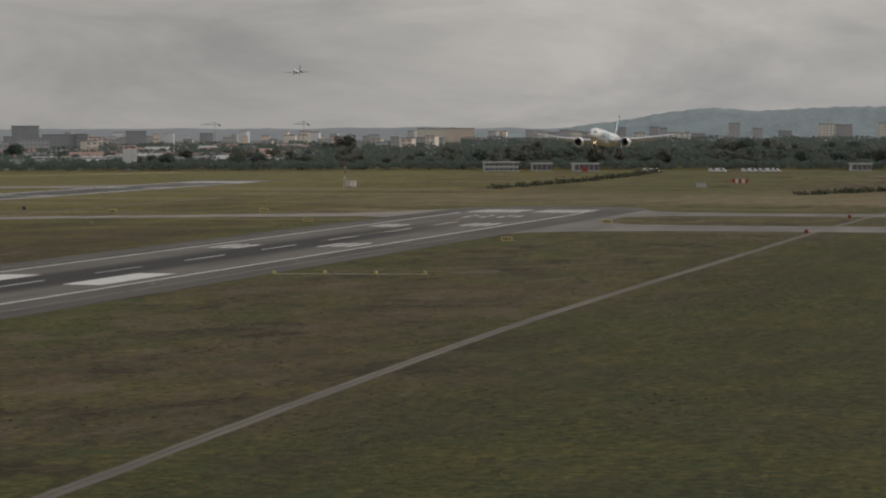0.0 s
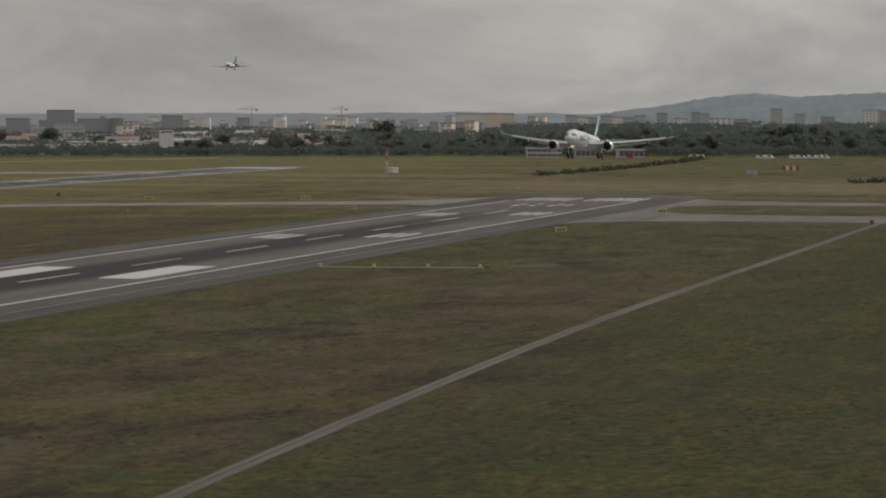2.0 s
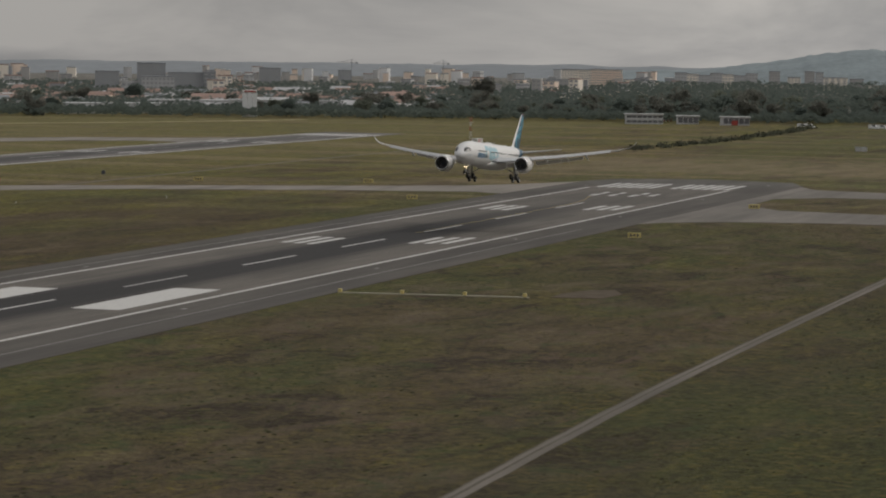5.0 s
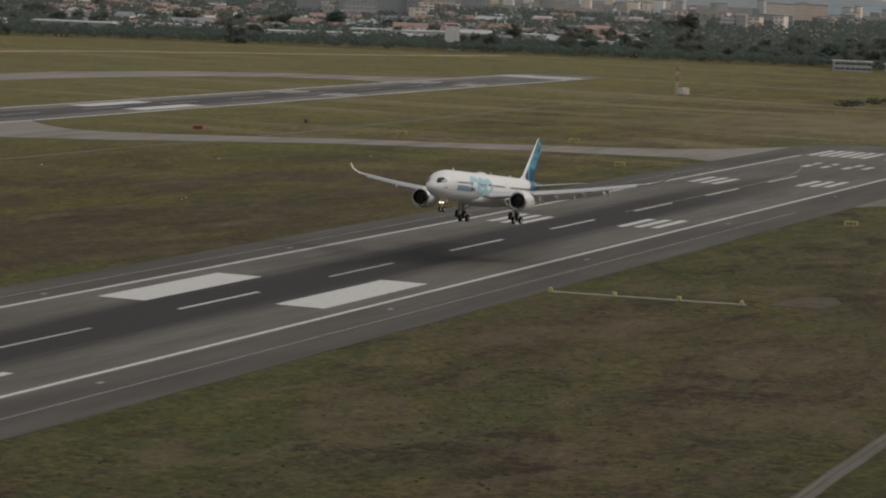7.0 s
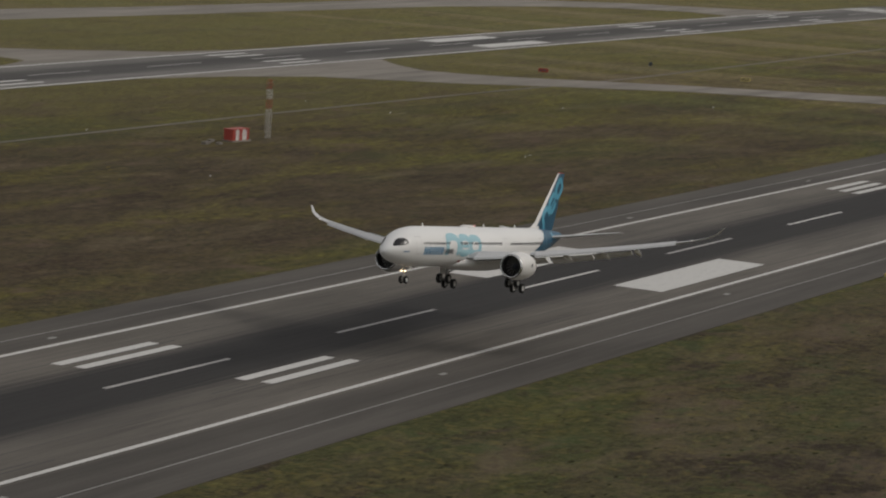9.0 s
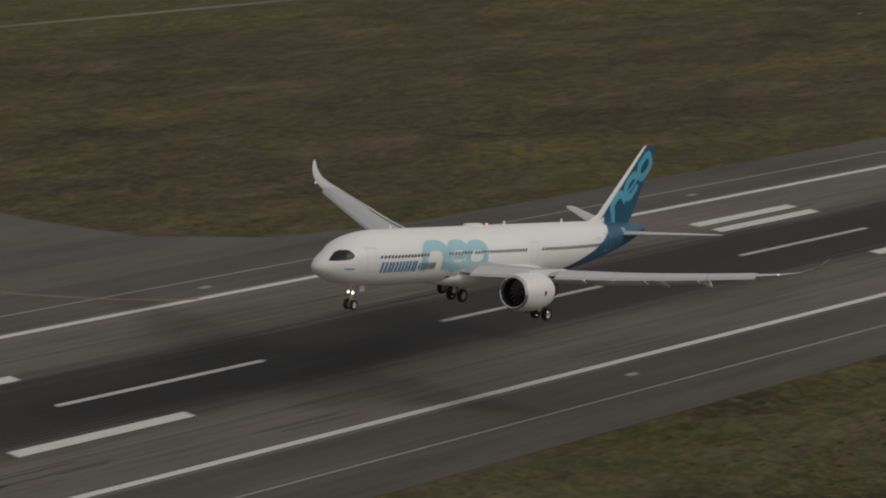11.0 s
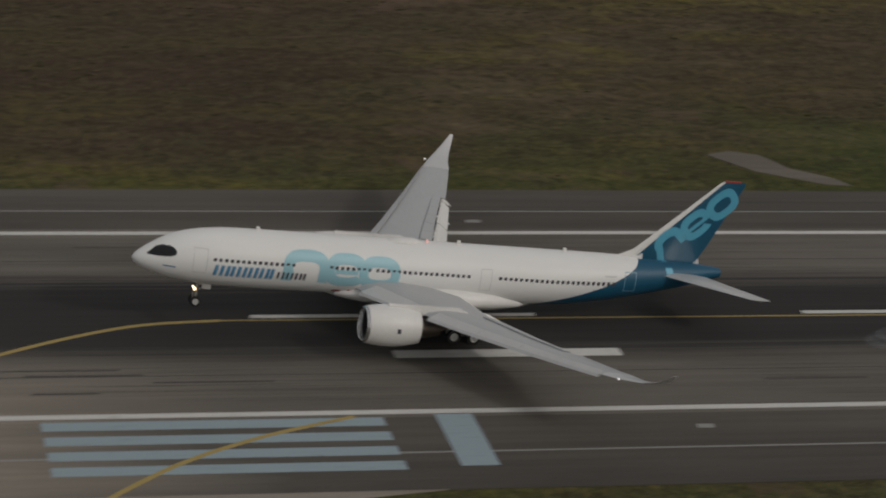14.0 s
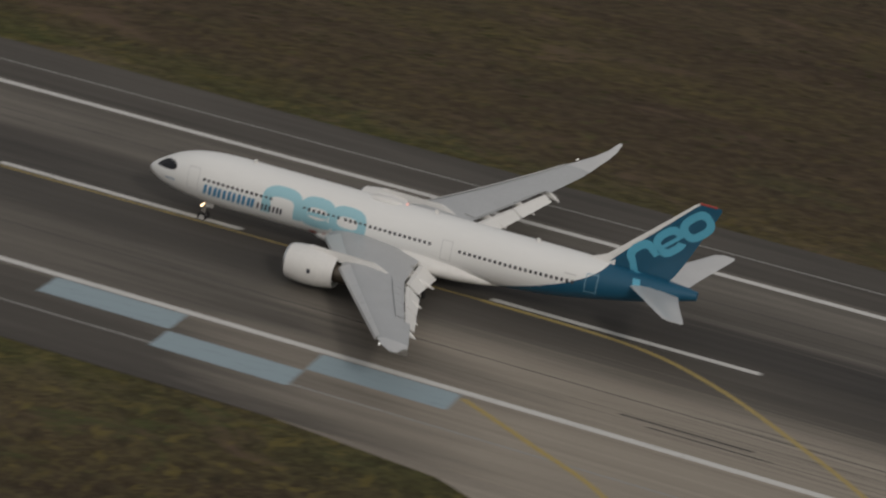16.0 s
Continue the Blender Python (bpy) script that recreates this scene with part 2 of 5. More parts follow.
    c = g.mix(g.math("MULTIPLY", g.math("MULTIPLY", tuft_shade, rough), 0.5), c, (0.022, 0.020, 0.012))
    c = g.mix(g.math("MULTIPLY", g.math("MULTIPLY", seed, rough), g.math("SUBTRACT", 0.5, g.math("MULTIPLY", beyond, 0.3))), c, (0.175, 0.140, 0.042))
    c = g.mix(1.0, c, g.span(y, -95, -150, 1.0, 0.84), "MULTIPLY")
    g.bump(g.math("ADD", tuft, g.math("MULTIPLY", blade, 0.35)), 0.8, 0.4)
    return g.done(c)


def asphalt_material(name, base, rubber=0.0, end=400.0, worn=0.0):
    """Grooved runway surface, with a dark band of tyre rubber along its middle. worn: strength of a painted sunlit
    patch.
    """
    g = Net(name, 0.85, 0.3)
    x, y, z = g.xyz()
    grain = g.noise(5.0, 4, 0.7)
    slab = g.noise(0.06, 5, 0.6, (0.25, 1.6, 1))
    streak = g.noise(1.0, 5, 0.65, (0.012, 0.9, 1))
    fine = g.noise(1.0, 4, 0.7, (0.03, 4.0, 1))
    c = g.mix(g.span(slab, 0.35, 0.68), tuple(0.72 * v for v in base), tuple(1.22 * v for v in base))
    if worn:
        # pavement colour raised for a patch of sunlight where the exit leaves the runway
        ragged = g.math("MULTIPLY", g.span(slab, 0.3, 0.7, -1, 1), 14)
        zone = g.math("MULTIPLY", g.math("MULTIPLY", g.span(g.math("ADD", x, ragged), -282, -318), g.span(g.math("ADD", x, ragged), -412, -378)), g.span(g.math("ADD", y, g.math("MULTIPLY", ragged, 0.5)), 2, -10))
        c = g.mix(g.math("MULTIPLY", zone, worn), c, (0.30, 0.264, 0.218))
    if rubber:
        side = g.math("ABSOLUTE", g.math("ADD", y, g.math("MULTIPLY", g.span(streak, 0, 1, -1, 1), 4.5)))
        side = g.math("ADD", side, g.math("MULTIPLY", g.span(fine, 0.25, 0.75, -1, 1), 2.2))
        band = g.span(side, 12.2, 6.6)
        fade = g.math("MULTIPLY", g.span(x, end + 110, end - 40, 0.12, 1.0), g.span(x, -420, -300, 0.55, 1.0))
        c = g.mix(g.math("MULTIPLY", g.math("MULTIPLY", band, fade), rubber), c, g.mix(g.span(fine, 0.35, 0.65), (0.014, 0.0135, 0.0145), (0.028, 0.0265, 0.026)))
        skid = g.math("MULTIPLY", g.math("MULTIPLY", g.span(fine, 0.53, 0.62), g.span(g.noise(0.055, 4, 0.6, (0.6, 1.5, 1), (4, 18, 0)), 0.42, 0.56)), g.span(g.math("ABSOLUTE", y), 22, 19))
        c = g.mix(g.math("MULTIPLY", skid, 0.55), c, (0.028, 0.027, 0.027))
    c = g.mix(1.0, c, g.span(grain, 0.25, 0.75, 0.82, 1.18), "MULTIPLY")
    c = g.mix(1.0, c, g.span(streak, 0.3, 0.7, 0.85, 1.13), "MULTIPLY")
    g.bump(grain, 0.3, 0.02)
    return g.done(c)


def paint_material(name, colour, worn=0.35, under=(0.06, 0.058, 0.055), tracks=0.0):
    """Road paint with worn streaks."""
    g = Net(name, 0.7, 0.4)
    a = g.noise(1.0, 6, 0.7, (0.25, 2.6, 1))
    b = g.noise(6.0, 4, 0.7)
    k = g.math("MULTIPLY", g.span(g.math("ADD", a, g.math("MULTIPLY", b, 0.35)), 0.72, 0.92), worn)
    return g.done(g.mix(g.span(b, 0.2, 0.8), g.mix(k, colour, under), g.mix(k, tuple(0.85 * v for v in colour), under)))


GRASS = grass_material()
ASPHALT = asphalt_material("runway_asphalt", (0.138, 0.124, 0.107), 0.93, 400.0, 0.95)
FAR_ASPHALT = asphalt_material("far_runway_asphalt", (0.165, 0.156, 0.145), 0.62, 900.0)
SHOULDER = asphalt_material("shoulder_asphalt", (0.089, 0.080, 0.070), 0.0, 400.0, 0.95)
TAXI = asphalt_material("taxiway_asphalt", (0.105, 0.098, 0.088))
# pale asphalt, its base colour raised further for the sunlight on the exit
PALE_SUNLIT_TAXI = asphalt_material("pale_taxiway_asphalt", (0.285, 0.252, 0.210))
GREY_TAXI = asphalt_material("grey_taxiway_asphalt", (0.175, 0.160, 0.140))
CONCRETE = asphalt_material("pale_concrete", (0.238, 0.216, 0.188))
TRACK = asphalt_material("gravel_track", (0.150, 0.133, 0.110))
WHITE_PAINT = paint_material("white_road_paint", (0.62, 0.61, 0.585), 0.45)
WORN_PAINT = paint_material("worn_centreline_paint", (0.42, 0.41, 0.395), 0.8)
THIN_PAINT = paint_material("thin_edge_paint", (0.30, 0.295, 0.28), 0.6)
YELLOW_PAINT = paint_material("yellow_road_paint", (0.40, 0.30, 0.10), 0.45)
DULL_YELLOW = paint_material("dull_yellow_paint", (0.30, 0.238, 0.115), 0.55)
FADED_YELLOW = paint_material("faded_yellow_paint", (0.20, 0.165, 0.085), 0.75)
BLUE_PAINT = paint_material("pale_blue_paint", (0.30, 0.38, 0.42), 0.4)
STRAW = material("dry_mown_grass", (0.34, 0.29, 0.17), 0.95, 0, 0.3, 0.15, 0, 0, 0.1)
BARE = material("bare_earth", (0.105, 0.085, 0.062), 0.95, 0, 0.35, 0.6, 0, 0, 0.1)
TRACK_BED = material("track_bed", (0.118, 0.103, 0.082), 0.95, 0, 0.3, 0.8, 0, 0, 0.1)
STRIP_CONCRETE = material("strip_concrete", (0.31, 0.29, 0.22), 0.9, 0, 0.25, 0.8, 0, 0, 0.2)


# ---- building helpers ----
def part(name, bm, mat, parent=None, label="", smooth=False):
    me = bpy.data.meshes.new(name)
    bm.normal_update()
    bm.to_mesh(me)
    bm.free()
    for mm in (mat if isinstance(mat, (list, tuple)) else [mat]):
        me.materials.append(mm)
    if smooth:
        me.shade_smooth()
        me.set_sharp_from_angle(angle=radians(38))
    ob = new(name, me)
    ob.parent = parent
    if label:
        ob["label"] = label
    return ob


def again(ob, m, parent=None):
    """Another object on the same mesh."""
    o = new(ob.name.split(".")[0], ob.data)
    o.parent, o.matrix_basis = parent, m
    if "label" in ob:
        o["label"] = ob["label"]
    return o


def empty(name, x=0, y=0, z=0, rz=0):
    o = new(name)
    o.matrix_basis = pose(x, y, z, 0, 0, rz)
    return o


def box(bm, x0, x1, y0, y1, z0, z1, m=None, bevel=0.0):
    vs = [bm.verts.new((x, y, z)) for x in (x0, x1) for y in (y0, y1) for z in (z0, z1)]
    fs = [bm.faces.new([vs[i] for i in q]) for q in
          ((0, 1, 3, 2), (4, 6, 7, 5), (0, 4, 5, 1), (2, 3, 7, 6), (0, 2, 6, 4), (1, 5, 7, 3))]
    if bevel:
        made = bmesh.ops.bevel(bm, geom=list({e for f in fs for e in f.edges}), offset=bevel, segments=1, affect="EDGES")
        vs = list({v for v in vs if v.is_valid} | set(made["verts"]))
    if m is not None:
        for v in vs:
            v.co = m @ v.co
    return vs


def rod(bm, a, b, r0, r1=None, n=10):
    a, b = Vector(a), Vector(b)
    r1 = r0 if r1 is None else r1
    q = (b - a).to_track_quat("Z", "Y")
    rings = []
    for p, r in ((a, r0), (b, r1)):
        rings.append([bm.verts.new(p + q @ Vector((r * math.cos(2 * math.pi * i / n), r * math.sin(2 * math.pi * i / n), 0))) for i in range(n)])
    for i in range(n):
        bm.faces.new((rings[0][i], rings[0][(i + 1) % n], rings[1][(i + 1) % n], rings[1][i]))
    bm.faces.new(rings[0][::-1])
    bm.faces.new(rings[1])


def loft(bm, loops, caps=True):
    rings = [[bm.verts.new(p) for p in lp] for lp in loops]
    n = len(rings[0])
    for a, b in zip(rings, rings[1:]):
        for i in range(n):
            bm.faces.new((a[i], a[(i + 1) % n], b[(i + 1) % n], b[i]))
    if caps:
        bm.faces.new(rings[0][::-1])
        bm.faces.new(rings[-1])
    bmesh.ops.recalc_face_normals(bm, faces=bm.faces)
    return rings


def slab(bm, pts, z0, z1):
    """A flat plate with the outline pts."""
    top = [bm.verts.new((x, y, z1)) for x, y in pts]
    low = [bm.verts.new((x, y, z0)) for x, y in pts]
    n = len(pts)
    bm.faces.new(top)
    bm.faces.new(low[::-1])
    for i in range(n):
        bm.faces.new((low[i], low[(i + 1) % n], top[(i + 1) % n], top[i]))
    bmesh.ops.recalc_face_normals(bm, faces=bm.faces)


def smooth_line(pts, steps=8):
    """Catmull-Rom through pts."""
    out = []
    p = [Vector(q) for q in ([pts[0]] + list(pts) + [pts[-1]])]
    for i in range(1, len(p) - 2):
        for k in range(steps):
            t = k / steps
            a, b, c, d = p[i - 1], p[i], p[i + 1], p[i + 2]
            out.append(0.5 * ((2 * b) + (c - a) * t + (2 * a - 5 * b + 4 * c - d) * t * t + (3 * b - a - 3 * c + d) * t ** 3))
    return out + [p[-2]]


def ribbon(bm, pts, width, z0, z1, wobble=0.0):
    """A strip of road or paint along a line."""
    rnd = random.Random(len(pts))
    left, right = [], []
    for i, p in enumerate(pts):
        d = (pts[min(i + 1, len(pts) - 1)] - pts[max(i - 1, 0)]).normalized()
        nrm = Vector((-d.y, d.x))
        w = width / 2
        left.append(p + nrm * (w + rnd.uniform(-wobble, wobble)))
        right.append(p - nrm * (w + rnd.uniform(-wobble, wobble)))
    for a in range(len(pts) - 1):
        q = [left[a], right[a], right[a + 1], left[a + 1]]
        vs = [bm.verts.new((v.x, v.y, z1)) for v in q]
        bm.faces.new(vs)
        lo = [bm.verts.new((v.x, v.y, z0)) for v in q]
        bm.faces.new((vs[0], vs[3], lo[3], lo[0]))
        bm.faces.new((vs[1], lo[1], lo[2], vs[2]))
    bmesh.ops.recalc_face_normals(bm, faces=bm.faces)


# ---- ground ----
bm = bmesh.new()
gx = [-4800, -2500, -1200] + list(range(-800, 1501, 100)) + [2000, 2800, 3800, 4900]
gy = [-4800, -2500, -1200] + list(range(-600, 801, 100)) + [1200, 2000, 3000, 4900]
grid = [[bm.verts.new((x, y, -0.10)) for y in gy] for x in gx]
for i in range(len(gx) - 1):
    for j in range(len(gy) - 1):
        bm.faces.new((grid[i][j], grid[i + 1][j], grid[i + 1][j + 1], grid[i][j + 1]))
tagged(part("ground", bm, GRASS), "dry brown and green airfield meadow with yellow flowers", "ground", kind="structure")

# ---- runway ----
runway = tagged(empty("runway"), "grey asphalt runway with dark tyre rubber along the middle", "runway", kind="structure")


def plate(name, x0, x1, y0, y1, z0, z1, mat, parent, label=""):
    b = bmesh.new()
    box(b, x0, x1, y0, y1, z0, z1)
    return part(name, b, mat, parent, label)


plate("runway_surface", -1500, 575, -23.2, 23.2, -0.5, 0.0, ASPHALT, runway)
plate("shoulder", -1500, 600, -37.6, -23.2, -0.5, -0.012, SHOULDER, runway, "darker asphalt shoulder")
plate("shoulder", -1500, 600, 23.2, 35.0, -0.5, -0.012, SHOULDER, runway, "darker asphalt shoulder")
bm = bmesh.new()
slab(bm, [(575, -23.2), (600, -37), (622, -30), (632, 0), (622, 28), (600, 35), (575, 23.2)], -0.5, -0.008)
part("runway_end", bm, TAXI, runway)


def stripe(name, length, width, mat):
    b = bmesh.new()
    box(b, 0, length, -width / 2, width / 2, -0.004, 0.006)
    return part(name, b, mat, runway)


# centreline: 28 m stripes, every 55.6 m
first = stripe("centreline_stripe", 28.0, 0.75, WHITE_PAINT)
first.matrix_basis = pose(-278, 0, 0)
worn = stripe("centreline_stripe", 28.0, 0.75, WORN_PAINT)
worn.matrix_basis = pose(0, 0, 0)
for k in range(-22, 9):
    if k in (-5, 0):
        continue
    again(worn if k in (-1, 1, -3, 3) else first, pose(55.6 * k, 0, 0), runway)
for y in (-22.05, 22.05):
    plate("edge_line", -1500, 560, y - 0.45, y + 0.45, -0.004, 0.006, WHITE_PAINT, runway)
plate("shoulder_line", -1500, 360, -30.5, -30.25, -0.02, -0.004, THIN_PAINT, runway)
plate("shoulder_line", -1500, 480, 28.3, 28.55, -0.02, -0.004, THIN_PAINT, runway)

# aiming point blocks and touchdown zone stripes
plate("aiming_block", 126.5, 168.8, -17.6, -9.0, -0.004, 0.006, WHITE_PAINT, runway)
plate("aiming_block", 117.0, 159.0, 9.0, 17.5, -0.004, 0.006, WHITE_PAINT, runway)
touch = stripe("touchdown_stripe", 22.0, 1.75, WHITE_PAINT)
touch.matrix_basis = pose(17.0, -8.9, 0)
for x, y in ((17.6, -12.6), (8.2, 13.7), (8.6, 10.2),
             (-124.2, -9.4), (-130.5, 9.6), (-266.0, -9.3), (-270.5, 9.6)):
    again(touch, pose(x, y, 0), runway)
for x0, n in ((283, 3), (427, 3)):
    for i in range(n):
        again(touch, pose(x0 + 12 + 1.2 * i, -9.6 - 3.4 * i, 0), runway)
        again(touch, pose(x0 + 1.2 * i, 9.6 + 3.4 * i, 0), runway)
bar = stripe("threshold_bar", 30.0, 1.8, WHITE_PAINT)
bar.matrix_basis = pose(562, 20, 0)
for i in range(1, 12):
    y = 20 - 3.25 * i - (4.2 if i > 5 else 0)
    again(bar, pose(562 + 0.1 * i, y, 0), runway)
# the runway's designation: plain bars of its size
for x, y, w, d in ((512, 8.5, 9, 2.0), (524, 8.5, 9, 1.4), (512, 3.0, 9, 1.6), (526, 3.4, 7, 1.4), (512, -3.2, 10, 1.8), (525, -3.6, 9, 1.5), (516, -8.0, 12, 1.5)):
    plate("designation_bar", x, x + w, y - d / 2, y + d / 2, -0.004, 0.006, WHITE_PAINT, runway)

# single tyre streaks and two sealed joints beside the rubbered middle
SKID = paint_material("tyre_streak", (0.048, 0.044, 0.041), 0.75, (0.125, 0.113, 0.099))
rnd = random.Random(12)
for i in range(34):
    x, y, n = rnd.uniform(-420, 150), rnd.choice((-1, 1, -1)) * rnd.uniform(11.5, 18.5), rnd.uniform(5, 17)
    plate("skid_mark", x, x + n, y - 0.16, y + 0.16, -0.004, 0.003, SKID, runway, "dark tyre streak")
    if i % 3 == 0:
        plate("skid_mark", x + 3, x + 2 + n, y - 1.26, y - 0.98, -0.004, 0.003, SKID, runway, "dark tyre streak")
for y in (-13.6, 14.4):
    plate("sealed_joint", -1500, 560, y - 0.09, y + 0.09, -0.004, 0.002, SKID, runway, "dark sealed joint")

# pale blue markings on the near shoulder
for i in range(4):
    y = -24.0 - 2.95 * i
    plate("blue_stripe", -300, -270, y - 0.85, y + 0.85, -0.02, 0.004, BLUE_PAINT, runway, "pale blue stripe")
plate("blue_stripe", -265.2, -261.8, -33.2, -22.7, -0.02, 0.004, BLUE_PAINT, runway, "pale blue cross bar")
for x0, y0 in ((-426, -26.6), (-412, -30.9), (-398, -26.6)):
    plate("blue_block", x0, x0 + 14, y0, y0 + 3.9, -0.02, 0.004, BLUE_PAINT, runway, "pale blue block")

# ---- taxiways ----


def road(name, label, outline, mat, z=-0.03):
    b = bmesh.new()
    slab(b, outline, -0.5, z)
    return tagged(part(name, b, mat), label, "taxiway", kind="structure")


exit_far = [(-205, 30), (-182, 34.6), (-160, 38.5), (-143, 47), (-129, 60), (-118, 77), (-109, 95), (-100, 125), (-86, 180), (-20, 175), (-52, 120),
            (-62, 95), (-66, 75), (-64, 62), (-58, 48), (-44, 38.5), (-20, 34.6), (5, 30)]
road("taxiway_1", "worn asphalt exit taxiway with yellow guide lines", exit_far, TAXI)
exit_near = [(-420, -30), (-400, -37.2), (-380, -39.5), (-362, -48), (-352, -65), (-348, -110), (-346, -400), (-314, -400), (-312, -110), (-310, -70),
             (-303, -52), (-288, -41), (-265, -37.2), (-245, -30)]
road("taxiway_2", "pale worn asphalt taxiway that leaves the runway, lightened for sunlight", exit_near, PALE_SUNLIT_TAXI)
road("taxiway_3", "grey asphalt taxiway at the runway's end",
     [(372, -30), (395, -42), (405, -55), (412, -80), (415, -700), (455, -700), (456, -85), (462, -58), (480, -45), (520, -44), (534, -58), (538, -90),
      (540, -700), (566, -700), (567, -80), (580, -45), (612, -30)], GREY_TAXI, -0.03)
road("taxiway_4", "pale taxiway that crosses the meadow between two runways",
     [(505, 30), (516, 45), (502, 88), (480, 138), (452, 172), (437, 187), (425, 204), (412, 224), (386, 238), (345, 250), (320, 262), (505, 262), (486, 246), (473, 233), (464, 219), (465, 207), (471, 192), (499, 148),
      (526, 98), (550, 60), (570, 46), (610, 30)], CONCRETE)
road("taxiway_5", "asphalt taxiway beside the far runway",
     [(250, 470), (538, 436), (600, 425), (700, 416), (786, 411), (847, 390), (890, 357), (908, 322), (930, 296), (950, 284), (845, 284), (862, 293), (866, 312), (850, 338), (820, 358), (757, 378), (686, 385), (615, 391), (493, 403), (250, 430)], CONCRETE)
road("taxiway_6", "pale exit taxiway behind the far runway",
     [(500, 284), (440, 296), (411, 317), (398, 328), (350, 366), (262, 434), (232, 431), (320, 350), (374, 311), (371, 298), (355, 292), (300, 284)], CONCRETE, -0.034)

runway_far = tagged(empty("far_runway"), "second parallel runway of dark asphalt with white marks", "runway", kind="structure")
far_y = 268.0
plate("runway_surface", -1200, 1040, -21, 21, -0.5, -0.02, FAR_ASPHALT, runway_far)
for y in (-19.4, 19.4):
    plate("edge_line", -1200, 1010, y - 0.7, y + 0.7, -0.03, -0.012, WHITE_PAINT, runway_far)
for y in (-10.5, 10.5):
    plate("aiming_block", 572, 618, y - 4, y + 4, -0.03, -0.012, WHITE_PAINT, runway_far)
    for x in (300, 440, 730, 870):
        for k in (-3, 3):
            plate("touchdown_stripe", x, x + 22, y + k - 1, y + k + 1, -0.03, -0.012, WHITE_PAINT, runway_far)
for i in range(12):
    plate("threshold_bar", 985, 1015, -16.5 + 2.9 * i, -14.7 + 2.9 * i, -0.03, -0.012, WHITE_PAINT, runway_far)
for k in range(-10, 18):
    plate("centreline_stripe", 55.6 * k, 55.6 * k + 28, -0.4, 0.4, -0.03, -0.012, WORN_PAINT, runway_far)
runway_far.matrix_basis = pose(0, far_y, 0)

for pts in (((-169, 20), (-160, 27), (-150, 35), (-132, 49.5), (-117, 62), (-108.5, 72), (-103, 85), (-96, 103), (-84, 140)),
            ((-72, 22), (-80, 27), (-92, 40), (-98, 53), (-96, 70), (-90, 86), (-83, 101)),
            ((-96, 103), (-84, 98.5), (-72, 92))):
    bm = bmesh.new()
    ribbon(bm, smooth_line(pts), 0.55, -0.03, 0.010)
    part("taxi_line", bm, DULL_YELLOW if pts[0][0] < -150 else FADED_YELLOW, runway, "yellow taxi guide line")
for pts in (((-281, -0.9), (-290, -2.3), (-301, -7.7), (-309.5, -14), (-317, -23), (-323.5, -35), (-327, -46), (-330, -62), (-331, -120)),
            ((-390, -0.9), (-374, -1.7), (-364, -5.8), (-354, -13.2), (-345, -21.2), (-339.8, -29.2), (-335, -40), (-332, -60), (-331, -120)),
            ((-383.5, -23.4), (-375, -28.5), (-366, -34.5), (-357, -46), (-351, -62)),
            ((-272.5, -22.9), (-282, -27.1), (-291, -33.3), (-301, -44.2), (-308, -58)),
            ((-180, -0.9), (-220, -0.9), (-262, -0.9), (-281, -0.9)), ((-480, -0.9), (-418, -0.9), (-390, -0.9)), ((330, 0.9), (400, 0.9), (470, 2), (510, 8))):
    bm = bmesh.new()
    ribbon(bm, smooth_line(pts), 0.26 if pts[0][1] > -5 and pts[-1][1] > -5 else 0.56, -0.03, 0.010)
    part("taxi_line", bm, YELLOW_PAINT, runway, "yellow taxi guide line")

TRACK_LINE = [(-420, -141), (-260, -135), (-165, -131.6), (-110, -129.0), (-60, -126.9), (-10, -125.0), (40, -123.6), (100, -122.8), (170, -122.5), (260, -122.4), (355, -122.0), (412, -122), (480, -122.5), (560, -124), (640, -128)]
bm = bmesh.new()
ribbon(bm, smooth_line(TRACK_LINE), 2.3, -0.3, -0.05, 0.12)
track = tagged(part("track", bm, TRACK_BED), "pale gravel service track through the meadow", "path", kind="structure")
for off in (-0.62, 0.55):
    bm = bmesh.new()
    ribbon(bm, smooth_line([(x, y + off) for x, y in TRACK_LINE]), 0.95 if off < 0 else 0.6, -0.3, -0.042, 0.1)
    part("wheel_rut", bm, TRACK, track, "paler worn wheel rut")
bm = bmesh.new()
ribbon(bm, smooth_line([(-300, 174), (200, 174), (308, 174), (422, 172), (497, 169), (738, 173), (860, 170)]), 1.6, -0.3, -0.06, 0.1)
tagged(part("footpath", bm, TRACK), "narrow pale track between the runways", "path", kind="structure")
bm = bmesh.new()
ribbon(bm, smooth_line([(620, 760), (780, 650), (907, 548), (984, 528), (1058, 492), (1174, 420), (1260, 385)]), 9.0, -0.3, -0.06, 1.2)
tagged(part("dry_bank", bm, STRAW), "pale strip of dry mown grass at the field's edge", "grass strip", kind="structure")


# ---- the airliner ----
PLANE_WHITE = material("white_aircraft_paint", (0.74, 0.73, 0.71), 0.45, 0, 0.05, 0.3, 0, 0.10)
NACELLE = material("nacelle_paint", (0.72, 0.71, 0.69), 0.42, 0, 0.05, 0.5, 0, 0.12)
WING_GREY = material("wing_grey", (0.42, 0.43, 0.44), 0.42, 0, 0.07, 0.6)
SLAT_GREY = material("bare_slat_metal", (0.60, 0.60, 0.60), 0.35, 0.3, 0.06, 0.8)
DARK = material("dark_interior", (0.012, 0.012, 0.013), 0.6, 0, 0.1, 2)
GLASS = material("cockpit_glass", (0.012, 0.013, 0.016), 0.28, 0, 0, 1, 0, 0.0, 0.3)
WINDOW = material("cabin_window_dark", (0.10, 0.10, 0.11), 0.2)
